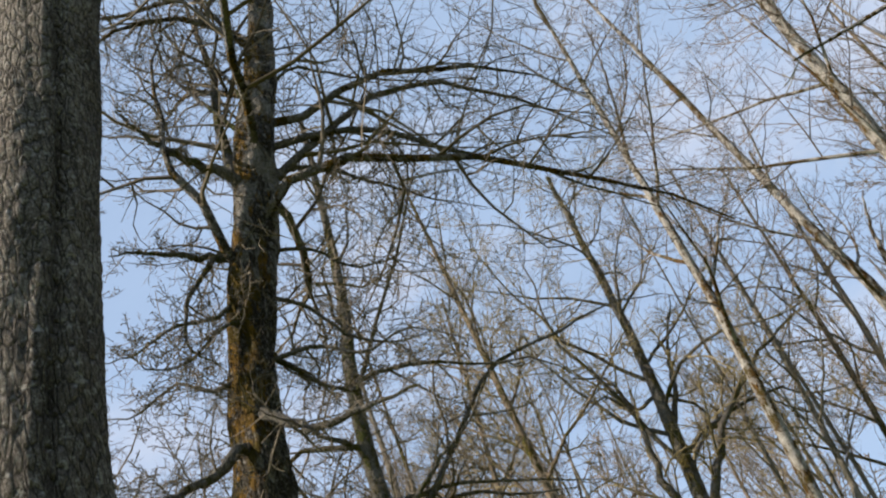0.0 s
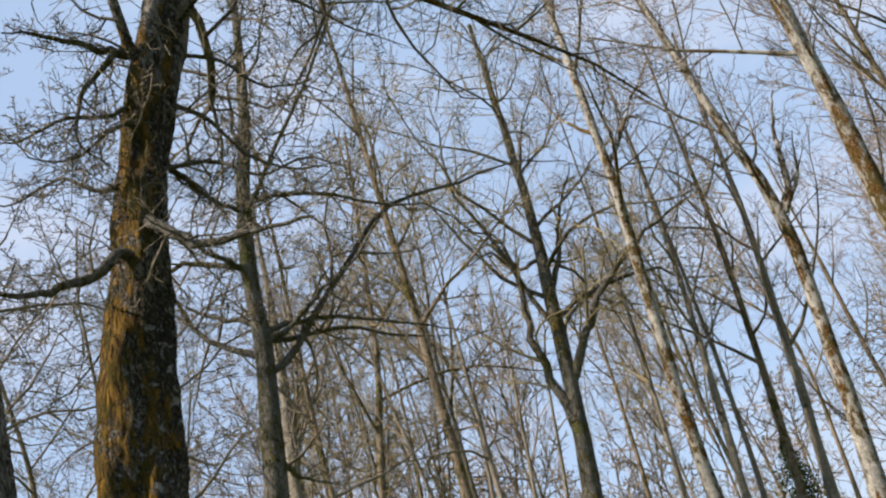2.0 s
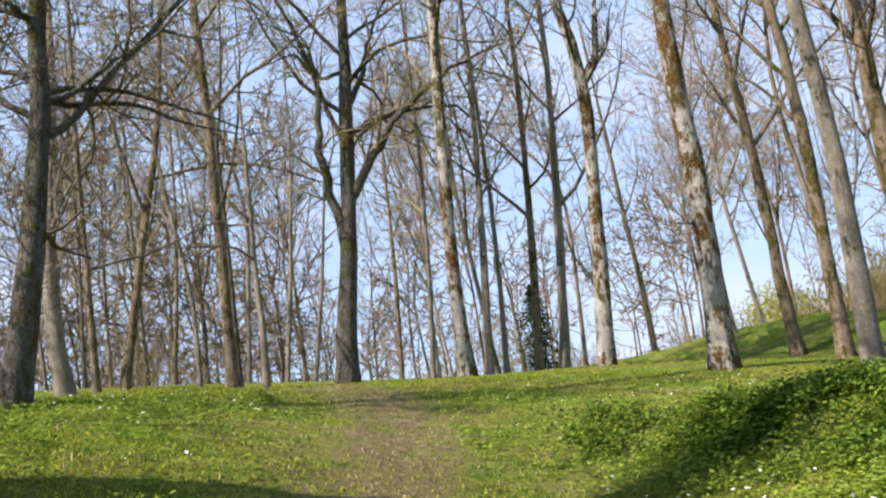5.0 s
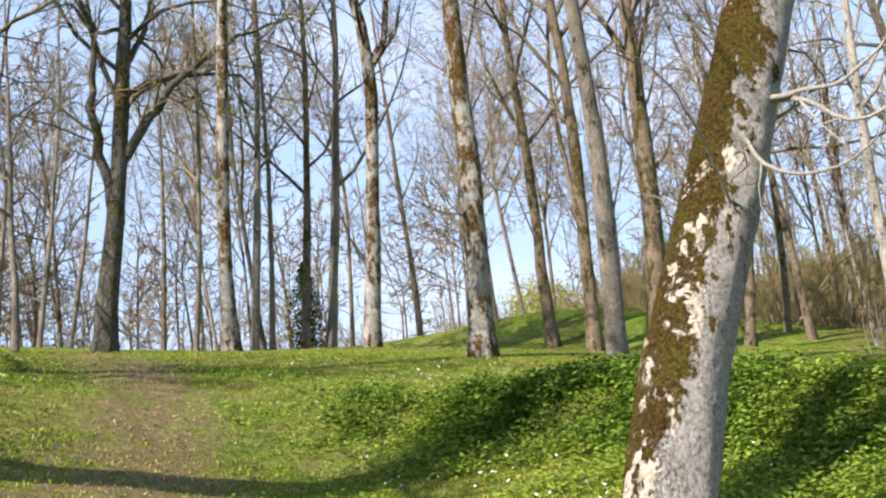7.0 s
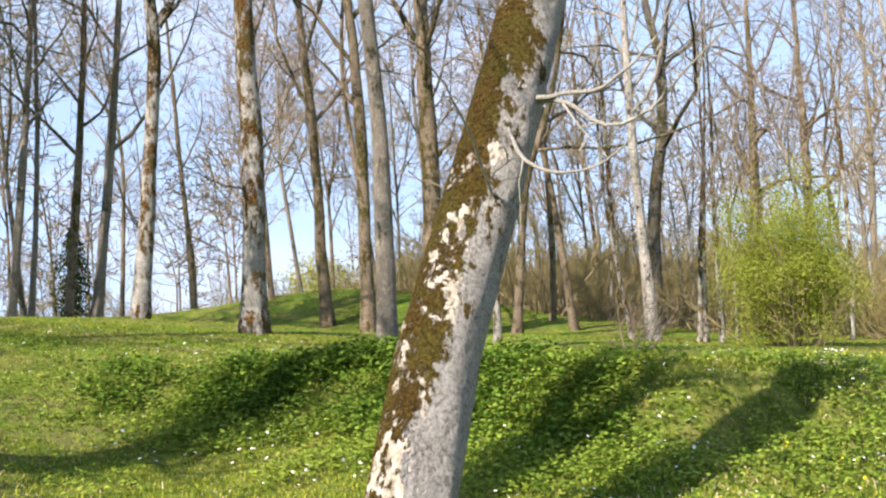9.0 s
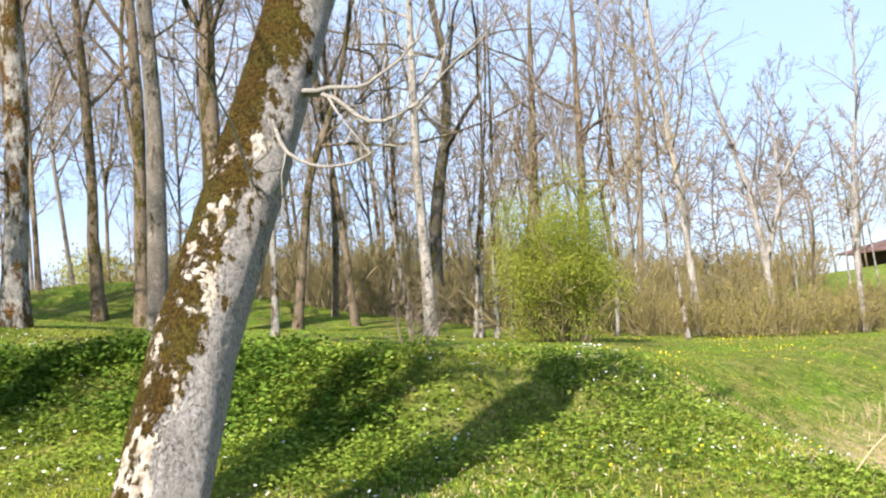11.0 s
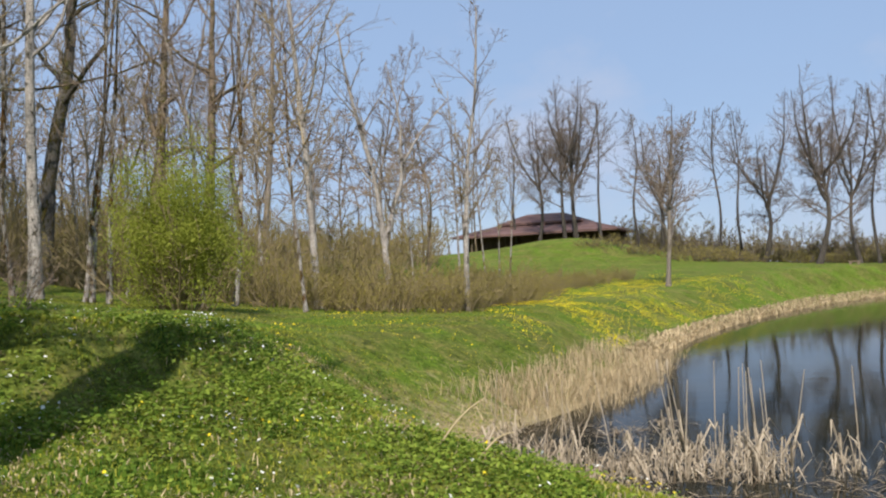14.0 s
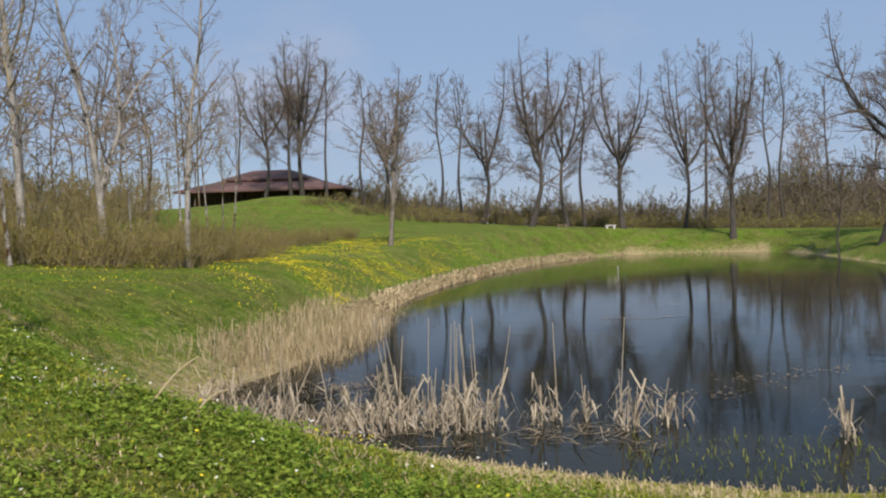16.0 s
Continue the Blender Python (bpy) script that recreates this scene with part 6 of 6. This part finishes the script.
def herbs(name, n, azimuths, distances, keep, material, size, label, seed, height=0.10):
    """Low leafy plants: rosettes of small leaves a hand above the soil."""
    r2 = np.random.default_rng(seed)
    x, y = scatter(r2, n, azimuths, distances)
    k = (shore_distance(x, y) > 0.4) & (r2.uniform(0, 1, n) < keep(x, y))
    x, y = x[k], y[k]
    per = 5
    c = np.stack([x, y, ground(x, y)], 1).repeat(per, 0)
    c += np.stack([r2.normal(0, 0.05, len(c)), r2.normal(0, 0.05, len(c)), np.abs(r2.normal(height, height * 0.45, len(c)))], 1)
    v, f = leaves(r2, c, size * r2.uniform(0.5, 1.4, len(c)), 0.72)
    return tagged(put(name, mesh_of(name, v, f, False), material), label, "plants", kind="stuff")


def bank(x, y):
    """The leafy face of the bank."""
    d, h = brow_distance(x, y)
    return smoothstep(0.05, 0.3, h) * smoothstep(-2.6, -1.4, d + 0.8 * (patchy(x, y, 1.9, 3.0) - 0.5)) * (1 - smoothstep(0.0, 0.5, d + 0.7 * (patchy(x, y, 2.3, 1.0) - 0.5)))


herbs("herbs", 46000, (24, 76), (6, 13.5), lambda x, y: bank(x, y) * (0.3 + 0.7 * (patchy(x, y, 1.6) > 0.45)) * (1 - 0.6 * smoothstep(52, 62, np.degrees(np.arctan2(x, y)))), HERB, 0.046, "dense low green herbs covering the bank", 61, 0.075)
herbs("herbs", 16000, (62, 104), (4.8, 9.5), lambda x, y: (0.08 + 0.36 * (patchy(x, y, 1.1, 2.0) > 0.5)) * smoothstep(1.2, 2.6, shore_distance(x, y)), HERB, 0.045, "low green herbs among the near turf", 62, 0.06)
herbs("herbs", 12000, (-6, 30), (5.5, 15), lambda x, y: (1 - np.clip(1.6 * path_worn(x, y), 0, 1)) * (0.2 + 0.7 * (patchy(x, y, 1.4, 4.0) > 0.5)), HERB, 0.042, "low green herbs beside the path", 63, 0.05)


def verge(x, y):
    """The thick dark growth along the brow of the bank."""
    d, h = brow_distance(x, y)
    return smoothstep(0.05, 0.3, h) * (1 - smoothstep(48, 58, np.degrees(np.arctan2(x, y)))) * smoothstep(-1.5, -0.9, d) * (1 - smoothstep(-0.25, 0.25, d + 0.8 * (patchy(x, y, 1.6, 4.0) - 0.5)))


herbs("herbs", 60000, (24, 62), (8, 14), lambda x, y: verge(x, y) * (0.15 + 0.55 * (patchy(x, y, 2.6, 2.0) > 0.42)), DARK_HERB, 0.058, "thick dark green herbs on the brow of the bank", 64, 0.13)


def flowers(name, n, azimuths, distances, keep, material, size, label, seed, height):
    r2 = np.random.default_rng(seed)
    x, y = scatter(r2, n, azimuths, distances)
    k = (shore_distance(x, y) > 0.6) & (r2.uniform(0, 1, n) < keep(x, y))
    x, y = x[k], y[k]
    m = len(x)
    c = np.stack([x, y, ground(x, y) + height * r2.uniform(0.6, 1.3, m)], 1)
    th = np.linspace(0, 2 * np.pi, 6, endpoint=False)
    tilt = r2.normal(0, 0.35, (m, 2))
    s = size * r2.uniform(0.6, 1.2, m)
    dx, dy = s[:, None] * np.cos(th), s[:, None] * np.sin(th)
    ring = c[:, None, :] + np.stack([dx, dy, 0.5 * s[:, None] + dx * tilt[:, :1] + dy * tilt[:, 1:]], -1)
    v = np.concatenate([c[:, None, :], ring], 1).reshape(-1, 3)
    o = np.arange(m) * 7
    f = np.concatenate([np.stack([o, o + 1 + q, o + 1 + (q + 1) % 6], 1) for q in range(6)])
    return tagged(put(name, mesh_of(name, v, f, False), material), label, "flowers", kind="stuff")


flowers("anemones", 2600, (36, 104), (5, 12.5), lambda x, y: (0.15 + 0.85 * (patchy(x, y, 1.9, 0.7) > 0.6)) * (1 - 0.75 * smoothstep(66, 80, np.degrees(np.arctan2(x, y)))), WHITE_PETAL, 0.013, "white wood anemones scattered over the bank", 71, 0.13)
flowers("anemones", 500, (0, 40), (7, 16), lambda x, y: (0.1 + 0.8 * (patchy(x, y, 1.9, 2.7) > 0.6)) * (path_worn(x, y) < 0.25), WHITE_PETAL, 0.018, "white wood anemones beside the path", 72, 0.12)
flowers("buttercups", 2200, (48, 100), (6, 16), lambda x, y: 0.05 + 0.6 * (patchy(x, y, 1.5, 3.7) > 0.66), YELLOW_PETAL, 0.014, "yellow buttercups scattered over the bank", 73, 0.10)


def golden(x, y):
    az, r = np.degrees(np.arctan2(x, y)), np.hypot(x, y)
    return smoothstep(80, 84, az) * (1 - smoothstep(99, 105, az)) * smoothstep(20, 30, r) * (1 - smoothstep(48, 64, r)) * np.clip(1.3 * (patchy(x, y * 2, 0.45, 1.0) - 0.25) * patchy(x, y, 1.6, 2.0) + 0.04, 0, 1) * 0.72


r2 = np.random.default_rng(74)
x, y = scatter(r2, 300000, (79, 105), (19, 64))
k = (shore_distance(x, y) > 0.8) & (r2.uniform(0, 1, len(x)) < golden(x, y))
v, f = leaves(r2, np.stack([x[k], y[k], ground(x[k], y[k]) + 0.08], 1), 0.045 * r2.uniform(0.6, 1.3, k.sum()), 0.3)
tagged(put("buttercups", mesh_of("buttercups", v, f, False), YELLOW_PETAL), "golden swathe of yellow flowers on the shore meadow", "flowers", kind="stuff")
flowers("buttercups", 3000, (66, 84), (13, 28), lambda x, y: 0.3 * (patchy(x, y, 0.8, 5.0) > 0.55), YELLOW_PETAL, 0.018, "yellow flowers on the slope", 75, 0.12)
